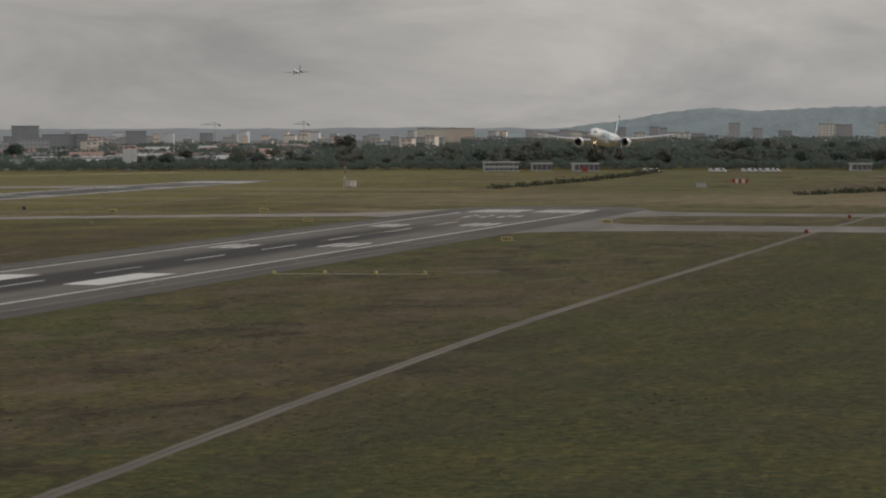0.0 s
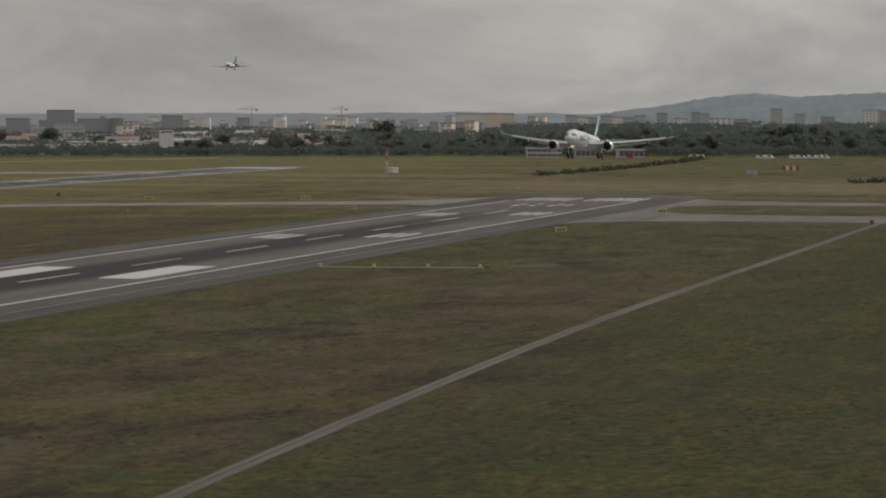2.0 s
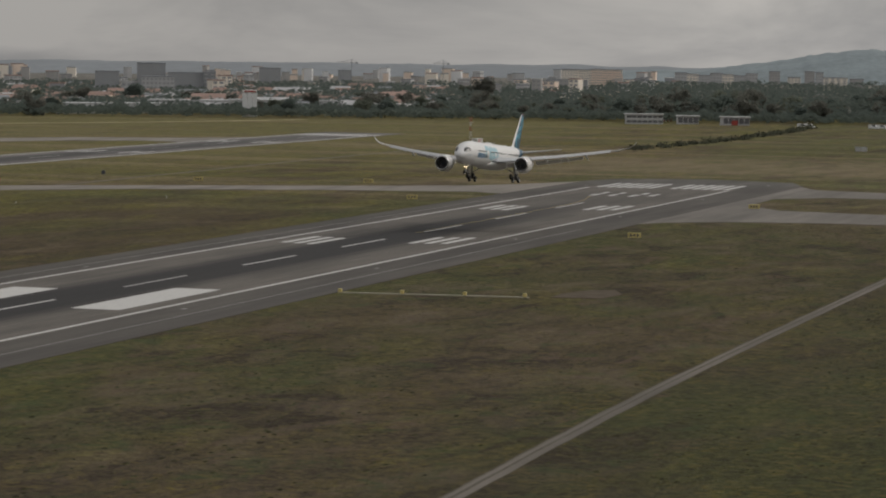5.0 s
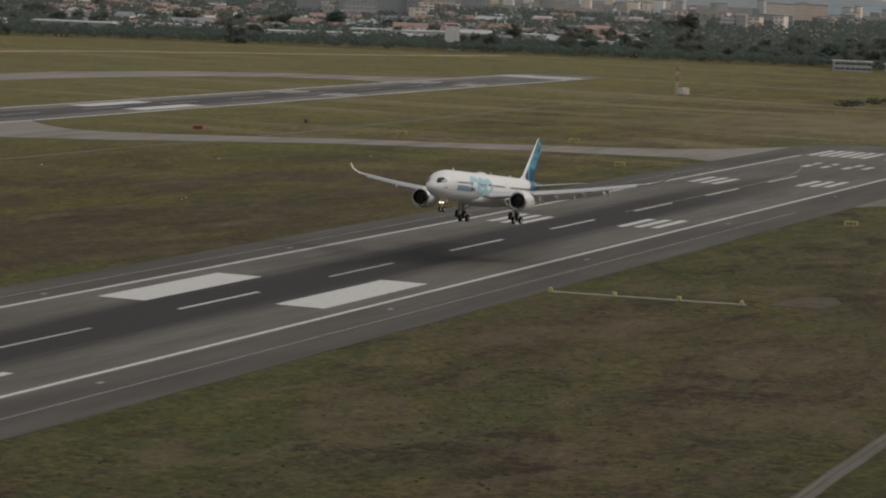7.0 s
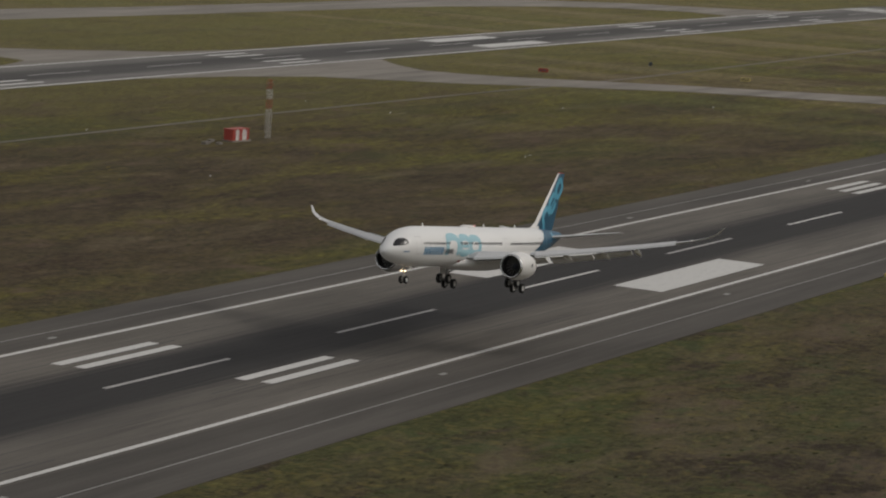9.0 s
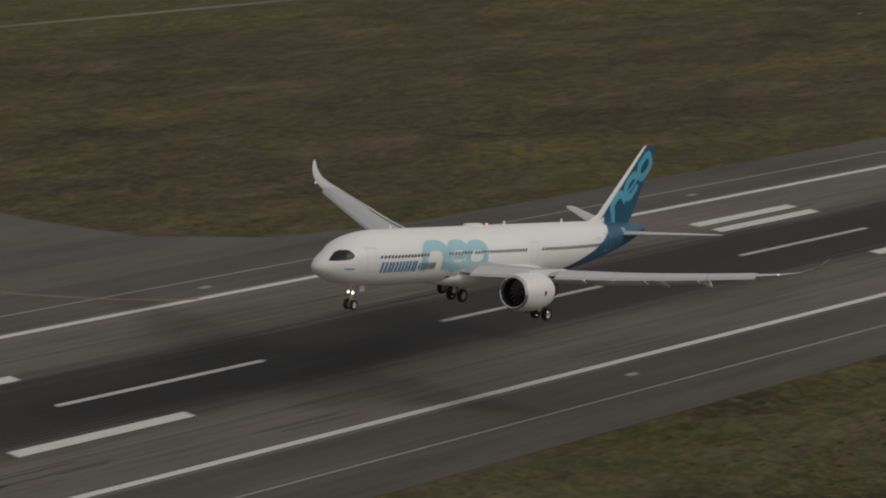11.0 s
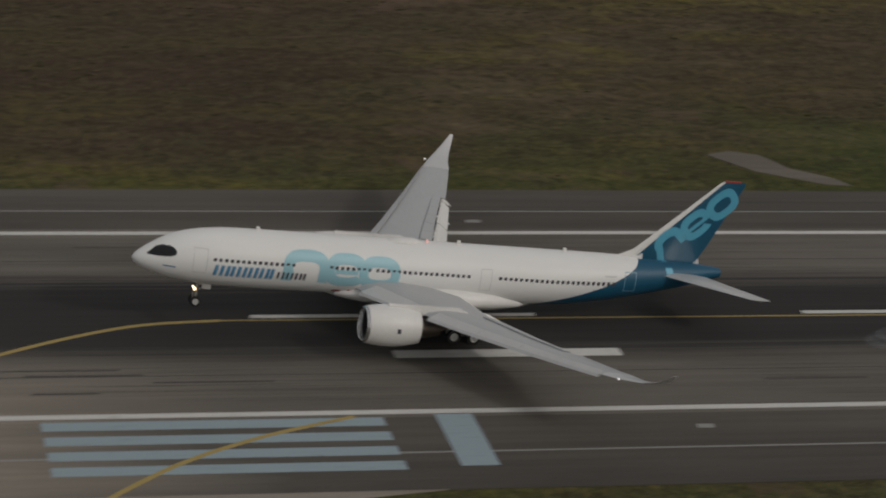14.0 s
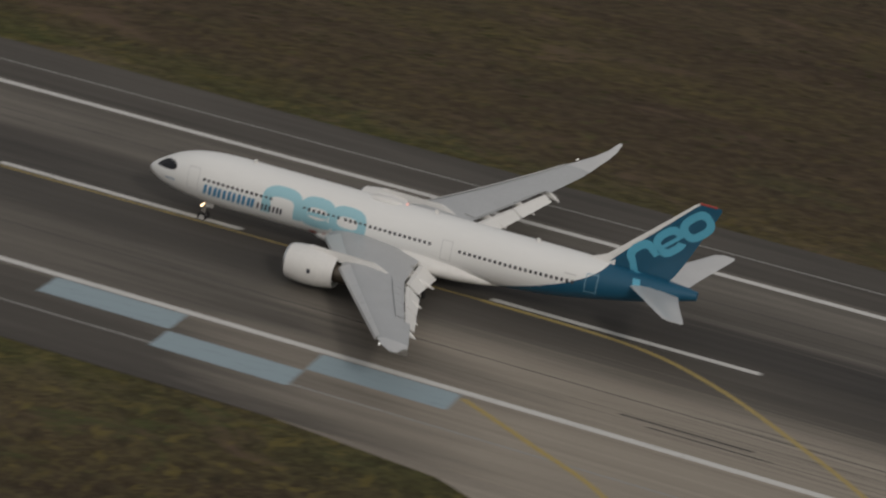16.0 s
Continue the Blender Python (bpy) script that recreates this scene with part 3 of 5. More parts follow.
TYRE = material("tyre_rubber", (0.016, 0.016, 0.016), 0.85, 0, 0.15, 4)
STEEL = material("landing_gear_paint", (0.38, 0.37, 0.35), 0.4, 0.4, 0.12, 3)
RIM = material("wheel_rim", (0.55, 0.55, 0.54), 0.35, 0.5)
TITAN = material("exhaust_metal", (0.20, 0.17, 0.14), 0.4, 0.9, 0.2, 2)
LIP = material("polished_lip", (0.62, 0.62, 0.62), 0.22, 0.9)
BLUE = material("tail_blue", (0.010, 0.085, 0.155), 0.3, 0, 0.05, 0.4, 0, 0.4)
SKY_BLUE = material("light_blue_motif", (0.095, 0.38, 0.54), 0.35, 0, 0.05, 0.5, 0, 0.3)
AQUA = material("aqua_motif", (0.32, 0.56, 0.64), 0.35, 0, 0.04, 0.5, 0, 0.3)
NAVY = material("blue_lettering", (0.03, 0.16, 0.33), 0.4)
BLACK = material("dark_lettering", (0.06, 0.065, 0.08), 0.4)
RED = material("red_paint", (0.36, 0.05, 0.035), 0.45, 0, 0.08, 1)
SEAM = material("door_outline", (0.60, 0.60, 0.60), 0.5)
PALE_BLUE_SEAM = material("pale_door_outline", (0.20, 0.36, 0.46), 0.5)
YELLOW = material("yellow_sign", (0.56, 0.46, 0.17), 0.5, 0, 0.1, 2)
WHITE = material("white_wall", (0.62, 0.61, 0.59), 0.7, 0, 0.08, 0.5)


def lamp_material(name, colour, power):
    m = bpy.data.materials.new(name)
    m.use_nodes = True
    b = m.node_tree.nodes["Principled BSDF"]
    b.inputs["Emission Color"].default_value, b.inputs["Emission Strength"].default_value = (*colour, 1), power
    return m


LANDING_LIGHT = lamp_material("lit_landing_light", (1.0, 0.72, 0.42), 3.5)
LETTER_BLUE = material("lettering_blue", (0.08, 0.25, 0.42), 0.35, 0, 0.04, 0.5, 0, 0.3)
BEACON = lamp_material("lit_red_beacon", (1.0, 0.12, 0.05), 0.5)
STROBE = lamp_material("lit_white_strobe", (1.0, 0.95, 0.9), 0.7)

KX, X0 = 0.9435, -31.2


def sx(s):
    return KX * s + X0


# fuselage stations: distance from the nose, height of the axis, half width, half height
STATIONS = [(0.0, 4.36, 0.04, 0.04), (0.25, 4.38, 0.46, 0.42), (0.7, 4.42, 0.80, 0.74), (1.3, 4.49, 1.15, 1.08), (2.1, 4.59, 1.52, 1.46), (3.0, 4.71, 1.83, 1.82), (4.0, 4.81, 2.10, 2.11),
            (5.2, 4.90, 2.33, 2.36), (6.8, 4.96, 2.54, 2.57), (8.6, 4.99, 2.67, 2.70), (10.5, 5.0, 2.72, 2.75), (20, 5.0, 2.72, 2.75), (30, 5.0, 2.72, 2.75), (40, 5.0, 2.72, 2.75),
            (43, 5.06, 2.70, 2.69), (46, 5.20, 2.62, 2.55), (49, 5.43, 2.44, 2.32), (52, 5.70, 2.14, 2.01), (55, 5.97, 1.76, 1.66), (57.5, 6.20, 1.38, 1.32), (59.6, 6.42, 0.98, 0.96),
            (61.2, 6.58, 0.66, 0.68), (62.3, 6.66, 0.42, 0.44)]


def hull(s):
    """Axis height, half width and half height of the fuselage at s, smoothly."""
    for i in range(len(STATIONS) - 1):
        a, b = STATIONS[i], STATIONS[i + 1]
        if s <= b[0]:
            t = (s - a[0]) / (b[0] - a[0])
            return [a[k] + t * (b[k] - a[k]) for k in (1, 2, 3)]
    return list(STATIONS[-1][1:])


def on_hull(s, z, out=0.02, side=-1):
    zc, rw, rh = hull(s)
    u = max(-0.999, min(0.999, (z - zc) / rh))
    a = math.asin(u)
    return (sx(s), side * (rw + out) * math.cos(a), zc + (rh + out) * math.sin(a))


def fuselage_material():
    """White with a dark blue tail whose edge sweeps forward under the belly."""
    g = Net("fuselage_livery", 0.46, 0.4)
    g.b.inputs["Coat Weight"].default_value = 0.10
    x, y, z = g.xyz()
    u = g.span(z, 2.2, 7.9)
    rise = g.math("POWER", g.math("SUBTRACT", 1.0, u), 1.5)
    edge = g.math("SUBTRACT", sx(52.8), g.math("MULTIPLY", rise, 12.3))
    k = g.math("GREATER_THAN", x, edge)
    dirt = g.noise(0.5, 5, 0.6, (0.25, 1, 1))
    white = g.mix(g.span(dirt, 0.3, 0.7), (0.80, 0.80, 0.79), (0.76, 0.76, 0.75))
    return g.done(g.mix(k, white, (0.010, 0.085, 0.155)))


def patch(pts, parent, name, mat, out=0.025, label="", place=on_hull):
    """A painted patch: rows of (s, z) quads laid on the hull."""
    b = bmesh.new()
    for quad in pts:
        b.faces.new([b.verts.new(place(s, z, out)) for s, z in quad])
    bmesh.ops.recalc_face_normals(b, faces=b.faces)
    return part(name, b, mat, parent, label)


def rect(s0, s1, z0, z1, slant=0.0, n=1):
    q = []
    for i in range(n):
        for j in range(3):
            a, b_ = s0 + (s1 - s0) * i / n, s0 + (s1 - s0) * (i + 1) / n
            c, d = z0 + (z1 - z0) * j / 3, z0 + (z1 - z0) * (j + 1) / 3
            q.append([(a + slant * (c - z0), c), (b_ + slant * (c - z0), c), (b_ + slant * (d - z0), d), (a + slant * (d - z0), d)])
    return q


def arc(cs, cz, ra, rb, w, a0=0, a1=360, n=40, squash=1.0):
    """Quads of a ring or arc round (cs, cz): half length ra, half height rb, thickness w."""
    q = []
    for i in range(n):
        t0, t1 = radians(a0 + (a1 - a0) * i / n), radians(a0 + (a1 - a0) * (i + 1) / n)

        def at(t, k):
            c, s = math.cos(t), math.sin(t)
            e = 0.72
            return (cs + (ra - k) * math.copysign(abs(c) ** e, c), cz + (rb - k * squash) * math.copysign(abs(s) ** e, s))
        for j in range(5):
            q.append([at(t0, w * j / 5), at(t1, w * j / 5), at(t1, w * (j + 1) / 5), at(t0, w * (j + 1) / 5)])
    return q


def airfoil(xle, chord, y, z, thick, twist=0.0, up=(0, 0, 1)):
    """A closed wing section; up turns it for winglets and fins."""
    out = []
    for k in ((1.0, 0.0), (0.7, 0.055), (0.4, 0.085), (0.2, 0.078), (0.07, 0.05), (0.0, 0.0), (0.07, -0.035), (0.2, -0.05), (0.45, -0.05), (0.75, -0.025)):
        h = k[1] * thick / 0.135 * chord + math.sin(radians(twist)) * (0.4 - k[0]) * chord
        out.append(Vector((xle + k[0] * chord, y, z)) + Vector(up) * h)
    return out


# leading edge station, chord, distance from the axis, height of the wing
WING = [(22.2, 12.2, 2.2, 3.55, 0.15), (24.0, 10.6, 5.0, 3.75, 0.135), (27.0, 8.1, 9.8, 4.15, 0.12), (31.3, 6.2, 16.5, 4.85, 0.11), (35.4, 4.5, 23.0, 5.75, 0.10), (38.2, 3.3, 27.5, 6.45, 0.10)]
TIP = [(38.2, 3.3, 27.5, 6.45, 0.10), (39.45, 2.45, 29.3, 6.78, 0.09), (40.75, 1.70, 30.9, 7.2, 0.08), (41.95, 1.05, 32.1, 7.85, 0.07), (42.9, 0.42, 32.8, 8.75, 0.06)]


def wing_at(y, f):
    """Point of the wing's chord line at span y and chord fraction f."""
    for a, b in zip(WING, WING[1:]):
        if y <= b[2]:
            break
    t = (y - a[2]) / (b[2] - a[2])
    le, ch, z = (a[k] + t * (b[k] - a[k]) for k in (0, 1, 3))
    return Vector((sx(le + f * ch), y, z))


def build_wheel(parent, x, y, z, r, w):
    b = bmesh.new()
    prof = [(r * 0.55, -w * 0.42), (r * 0.80, -w * 0.5), (r * 0.95, -w * 0.42), (r, -w * 0.2), (r, w * 0.2), (r * 0.95, w * 0.42), (r * 0.80, w * 0.5), (r * 0.55, w * 0.42)]
    n = 20
    loft(b, [[(q * math.cos(2 * math.pi * i / n), h, q * math.sin(2 * math.pi * i / n)) for i in range(n)] for q, h in prof], False)
    tyre = part("tyre", b, TYRE, parent, "", True)
    tyre.matrix_basis = pose(x, y, z)
    b = bmesh.new()
    n = 16
    loft(b, [[(q * math.cos(2 * math.pi * i / n), h, q * math.sin(2 * math.pi * i / n)) for i in range(n)] for q, h in
             ((0.08, -w * 0.30), (r * 0.3, -w * 0.34), (r * 0.42, -w * 0.22), (r * 0.57, -w * 0.44), (r * 0.57, w * 0.44), (r * 0.42, w * 0.22), (r * 0.3, w * 0.34), (0.08, w * 0.30))])
    rim = part("rim", b, RIM, tyre, "pale metal rim", True)
    return tyre


def build_engine(plane, side):
    y, z = side * 9.6, 2.82
    n = 36

    def ring(s, r, dz=0.0):
        return [(sx(s), y + r * math.cos(2 * math.pi * i / n), z + dz + r * math.sin(2 * math.pi * i / n)) for i in range(n)]
    b = bmesh.new()
    loft(b, [ring(21.35, 1.70), (ring(21.9, 1.82)), ring(23.0, 1.93), ring(24.4, 1.93), ring(25.6, 1.78), ring(26.65, 1.54), ring(26.6, 1.48), ring(25.6, 1.52)], False)
    body = part("engine", b, NACELLE, plane, "white nacelle with a polished lip and dark intake", True)
    b = bmesh.new()
    loft(b, [ring(21.37, 1.69), ring(21.12, 1.60), ring(21.05, 1.52), ring(21.12, 1.44), ring(21.5, 1.38)], False)
    part("intake_lip", b, LIP, body, "", True)
    b = bmesh.new()
    loft(b, [ring(21.5, 1.38), ring(22.3, 1.40), ring(23.0, 1.42), ring(23.05, 0.05)], False)
    part("intake", b, DARK, body, "", True)
    for i in range(18):
        a = 2 * math.pi * i / 18
        b = bmesh.new()
        r0, r1 = 0.40, 1.38
        q = [(22.75, r0, a), (22.95, r0, a + 0.28), (22.90, r1, a + 0.24), (22.62, r1, a + 0.02)]
        b.faces.new([b.verts.new((sx(s), y + r * math.cos(t), z + r * math.sin(t))) for s, r, t in q])
        bmesh.ops.solidify(b, geom=b.faces[:], thickness=0.03)
        part("fan_blade", b, STEEL, body)
    b = bmesh.new()
    loft(b, [ring(22.1, 0.03), ring(22.3, 0.22), ring(22.7, 0.40), ring(23.0, 0.42)], False)
    part("spinner", b, BLACK, body, "", True)
    b = bmesh.new()
    loft(b, [ring(26.0, 1.0), ring(27.6, 0.95), ring(28.9, 0.66), ring(28.85, 0.58), ring(28.3, 0.55), ring(29.9, 0.06)], False)
    part("exhaust_cone", b, TITAN, body, "", True)
    b = bmesh.new()
    loft(b, [[(sx(s0), y - w, zz), (sx(s0), y + w, zz), (sx(s1), y + w * 0.6, zz), (sx(s1), y - w * 0.6, zz)] for s0, s1, zz, w in
             ((22.9, 29.0, z + 1.55, 0.28), (23.4, 30.6, z + 2.05, 0.26), (26.8, 32.6, 4.05, 0.22))])
    part("pylon", b, PLANE_WHITE, body)
    patch([[(-0.17, -0.2), (0.17, -0.2), (0.17, 0.25), (-0.17, 0.25)]], body, "engine_badge", BLACK, 0, "small dark badge",
          lambda s, q, o: (sx(24.2) + s, y - 1.95, z + 0.15 + q))


MAIN_GEAR, WINGS = [], []


def build_airliner():
    plane = tagged(empty("airliner"), "white twin-engine airliner with a blue tail, gear down, landing", "aeroplane")
    n = 40
    loops = []
    fine = []
    for a, b_ in zip(STATIONS, STATIONS[1:]):
        steps = max(1, int((b_[0] - a[0]) / 1.0))
        fine += [a[0] + (b_[0] - a[0]) * k / steps for k in range(steps)]
    fine.append(STATIONS[-1][0])
    for s in fine:
        zc, rw, rh = hull(s)
        loops.append([(sx(s), rw * math.cos(2 * math.pi * i / n), zc + rh * math.sin(2 * math.pi * i / n)) for i in range(n)])
    b = bmesh.new()
    loft(b, loops)
    body = part("fuselage", b, fuselage_material(), plane, "white fuselage that turns dark blue towards the tail", True)
    # belly fairing
    b = bmesh.new()
    loft(b, [[(sx(s), w * math.cos(2 * math.pi * i / 24), zc + h * math.sin(2 * math.pi * i / 24)) for i in range(24)] for s, w, zc, h in
             ((19.5, 0.3, 2.5, 0.25), (21, 1.9, 2.75, 0.75), (23.5, 3.0, 3.0, 1.25), (27, 3.3, 3.1, 1.5), (33, 3.3, 3.1, 1.55), (37, 2.9, 3.0, 1.3), (40, 1.9, 2.75, 0.75), (42, 0.4, 2.5, 0.3))])
    part("belly_fairing", b, PLANE_WHITE, plane, "", True)
    for side, tip in ((-1, "near"), (1, "far")):
        b = bmesh.new()
        loft(b, [airfoil(sx(le), ch * KX * (0.88 if i < 5 else 1), side * y, z, th) for i, (le, ch, y, z, th) in enumerate(WING)])
        wing = part("wing", b, WING_GREY, plane, "long swept grey wing", True)
        WINGS.append((wing, side))
        b = bmesh.new()
        ups = [(0, 0, 1), (0, -0.25 * side, 0.97), (0, -0.5 * side, 0.87), (0, -0.75 * side, 0.66), (0, -0.9 * side, 0.44)]
        loft(b, [airfoil(sx(le), ch * KX, side * y, z, th, 0, u) for (le, ch, y, z, th), u in zip(TIP, ups)])
        part("winglet", b, SLAT_GREY, wing, "curved pale wing tip", True)
        # slats
        for y0, y1 in ((3.4, 8.6), (10.6, 15.35), (15.39, 19.5), (19.54, 23.3), (23.34, 27.4)):
            b = bmesh.new()
            lp = []
            for y in (y0, y1):
                p0, p1 = wing_at(y, -0.055), wing_at(y, 0.10)
                t = 0.055 * (p1.x - p0.x) / 0.155
                lp.append([(p0.x, side * y, p0.z - 0.30), (p0.x + 0.12, side * y, p0.z - 0.02), (p1.x, side * y, p1.z + 0.9 * t + 0.16), (p1.x, side * y, p1.z + 0.9 * t + 0.06), (p0.x + 0.25, side * y, p0.z - 0.26)])
            loft(b, lp)
            part("slat", b, SLAT_GREY, wing, "pale extended slat")
        # flaps
        for y0, y1, c in ((3.2, 9.4, 0.20), (10.0, 15.5, 0.24), (15.7, 20.6, 0.24)):
            b = bmesh.new()
            lp = []
            for y in (y0, y1):
                p, ch = wing_at(y, 0.885), (wing_at(y, 1).x - wing_at(y, 0).x)
                w, d = c * ch * 0.95, c * ch * 0.52
                h = 0.10 * w
                lp.append([(p.x + 0.10, side * y, p.z - 0.30), (p.x + 0.30 * w, side * y, p.z - 0.30 - 0.22 * d + h), (p.x + w, side * y, p.z - 0.28 - d), (p.x + 0.3 * w, side * y, p.z - 0.34 - 0.32 * d - h)])
            loft(b, lp)
            part("flap", b, PLANE_WHITE, wing, "pale flap lowered for landing")
        b = bmesh.new()
        lp = []
        for y in (20.9, 26.8):
            p, q = wing_at(y, 0.86), wing_at(y, 1.0)
            lp.append([(p.x, side * y, p.z + 0.03), (q.x, side * y, q.z - 0.05), (q.x, side * y, q.z - 0.10), (p.x, side * y, p.z - 0.10)])
        loft(b, lp)
        part("aileron", b, WING_GREY, wing)
        for y0, y1 in ((10.4, 12.33), (12.37, 14.3), (14.34, 16.3), (16.34, 18.3), (18.34, 20.3)):
            b = bmesh.new()
            lp = []
            for y in (y0, y1):
                p, q = wing_at(y, 0.70), wing_at(y, 0.86)
                zt = (q.x - p.x) * 0.26
                lp.append([(p.x, side * y, p.z + zt + 0.05), (q.x, side * y, q.z + 0.42 * zt + 0.05), (q.x, side * y, q.z + 0.3 * zt), (p.x, side * y, p.z + zt - 0.06)])
            loft(b, lp)
            part("spoiler", b, WING_GREY, wing)
        for y in (6.5, 12.6, 17.4, 21.6):
            p, q = wing_at(y, 0.55), wing_at(y, 1.16)
            b = bmesh.new()
            L = q.x - p.x
            loft(b, [[(p.x + t * L, side * y + r * math.cos(2 * math.pi * i / 10), p.z - 0.32 - dz + 1.3 * r * math.sin(2 * math.pi * i / 10)) for i in range(10)] for t, r, dz in
                     ((0, 0.05, 0), (0.2, 0.24, 0.12), (0.5, 0.30, 0.28), (0.8, 0.20, 0.55), (1.0, 0.04, 0.85))])
            part("flap_track_fairing", b, PLANE_WHITE, wing, "", True)
        b = bmesh.new()
        bmesh.ops.create_icosphere(b, subdivisions=2, radius=0.10, matrix=Matrix.Translation((sx(39.2), side * 29.4, 6.85)))
        part("wing_light", b, STROBE, wing, "lit white wing-tip light")
        build_engine(plane, side)
        # tailplane
        b = bmesh.new()
        loft(b, [airfoil(sx(le), ch * KX, side * y, z, th) for le, ch, y, z, th in
                 ((54.8, 5.7, 0.6, 6.35, 0.10), (57.0, 4.4, 3.6, 6.75, 0.09), (61.2, 2.3, 9.5, 7.55, 0.08), (61.9, 1.5, 9.9, 7.6, 0.06))])
        part("tailplane", b, SLAT_GREY, plane, "pale grey tailplane", True)
    # fin
    FIN = [(51.2, 7.9, 7.40, 0.055), (51.9, 7.7, 8.1, 0.07), (53.2, 7.1, 9.4, 0.085), (56.9, 4.9, 12.7, 0.085), (60.25, 2.9, 15.75, 0.08), (60.7, 2.4, 16.05, 0.05)]

    def fin_point(s, z, out=0.0):
        return (sx(s), -out, z)

    def fin_section(le, ch, z, th):
        return [(sx(le) + fx * ch * KX, fy * th / 0.135 * ch * 0.9, z) for fx, fy in
                ((1.0, 0.0), (0.7, 0.04), (0.4, 0.075), (0.2, 0.07), (0.06, 0.045), (0.0, 0.0), (0.06, -0.045), (0.2, -0.07), (0.4, -0.075), (0.7, -0.04))]

    def fin_half(s, z):
        for a, b_ in zip(FIN, FIN[1:]):
            if z <= b_[2]:
                break
        t = (z - a[2]) / (b_[2] - a[2])
        le, ch, th = (a[k] + t * (b_[k] - a[k]) for k in (0, 1, 3))
        f = max(0, min(1, (s - le) / ch))
        prof = ((0, 0), (0.06, 0.045), (0.2, 0.07), (0.4, 0.075), (0.7, 0.04), (1.0, 0))
        for p, q in zip(prof, prof[1:]):
            if f <= q[0]:
                h = p[1] + (q[1] - p[1]) * (f - p[0]) / (q[0] - p[0])
                return h * th / 0.135 * ch * 0.9
        return 0
    b = bmesh.new()
    loft(b, [fin_section(*f) for f in FIN])
    fin = part("fin", b, BLUE, plane, "dark blue swept fin with a light blue motif", True)
    b = bmesh.new()
    loft(b, [[(x_ - 0.03, y_ * 1.08, z_) for x_, y_, z_ in (lambda c: [c[5], c[4], (c[5][0] + 0.11 * f[1], c[4][1] * 1.18, c[4][2]), (c[5][0] + 0.11 * f[1], -c[4][1] * 1.18, c[4][2]), c[6]])(fin_section(*f))] for f in FIN])
    part("fin_leading_edge", b, PLANE_WHITE, fin, "white leading edge")
    b = bmesh.new()
    loft(b, [[(sx(s), w * k, z) for k, z in ((1, z0), (0, z1), (-1, z0))] for s, w, z0, z1 in ((48.9, 0.05, 7.50, 7.58), (50.6, 0.26, 7.3, 7.85), (52.2, 0.40, 7.1, 8.55), (53.2, 0.40, 7.3, 9.45))])
    part("fin_fillet", b, PLANE_WHITE, fin, "white fillet ahead of the fin")
    b = bmesh.new()
    box(b, sx(60.75), sx(62.6), -0.10, 0.10, 16.0, 16.14)
    part("fin_cap", b, RED, fin, "red cap")

    # motif on the fin: an arch with a long leg and two linked rounded rings, rising along the sweep
    ax = Vector((5.0, 4.4)).normalized()
    ac = Vector((-ax.y, ax.x))

    def on_fin(u, v, out):
        p = Vector((55.80, 9.38)) + ax * u + ac * v
        return (sx(p.x), -fin_half(p.x, min(p.y, 16.0)) - 0.03, p.y)

    def leg(u0, u1, v0, du, dv, n=4):
        return [[(u0 + du * k / n, v0 + dv * k / n), (u1 + du * k / n, v0 + dv * k / n), (u1 + du * (k + 1) / n, v0 + dv * (k + 1) / n), (u0 + du * (k + 1) / n, v0 + dv * (k + 1) / n)] for k in range(n)]
    for rings, lab in ((arc(6.75, -0.15, 1.80, 1.35, 0.80, 0, 360, 36), "light blue ring"),
                       (arc(3.40, -0.15, 1.72, 1.35, 0.78, 0, 318, 36) + rect(2.45, 4.95, -0.46, -0.06, 0, 4), "light blue ring with a bar"),
                       (arc(0.15, 0.0, 1.65, 1.35, 0.82, 0, 180, 26) + leg(-1.50, -0.68, 0.0, -0.68, -1.62) + leg(0.98, 1.80, 0.0, 0.15, -0.80), "light blue arch")):
        patch(rings, fin, "fin_motif", SKY_BLUE, 0.03, lab, on_fin)
    tail_band = rect(55.85, 56.65, 6.25, 7.58, -0.3)
    patch(tail_band, body, "tail_motif", SKY_BLUE, 0.03, "light blue band")
    # rings and arch on the fuselage
    arch = arc(16.85, 5.35, 2.35, 1.55, 0.98, -12, 192, 60) + rect(14.42, 15.48, 3.95, 5.1, 0.08, 2) + rect(18.2, 19.18, 3.95, 5.1, 0, 2)
    barred = arc(20.95, 5.28, 2.10, 1.55, 0.95, 0, 330, 60) + rect(19.85, 22.2, 4.98, 5.38, 0, 6)
    ring = arc(24.45, 5.22, 2.12, 1.52, 0.92, 0, 360, 60)
    for k, (shape, lab) in enumerate(((arch, "aqua arch"), (barred, "aqua ring with a bar"), (ring, "aqua ring"))):
        patch(shape, body, "fuselage_motif", AQUA, 0.028 + 0.005 * k, lab)
    # blue and dark lettering as plain bars
    for s0 in (7.55, 8.15, 8.75, 9.25, 9.85, 10.45, 11.0, 11.6, 12.15, 12.75, 13.2):
        patch(rect(s0, s0 + 0.34, 4.02, 5.06, 0.16), body, "lettering_bar", LETTER_BLUE, 0.045, "slanted blue bar")
    for k, s0 in enumerate((13.95, 14.45, 14.9, 15.35, 15.8, 16.25, 16.65)):
        patch(rect(s0, s0 + 0.22, 4.15, 4.80, 0.12), body, "lettering_bar", BLACK, 0.06, "slanted dark bar")
    patch(rect(48.6, 49.9, 6.22, 6.36), body, "registration_bar", SEAM, 0.03, "small grey bar")
    patch(rect(20.0, 20.8, 3.0, 3.22, 0.2), body, "red_mark", RED, 0.07, "small red mark ahead of the wing root")
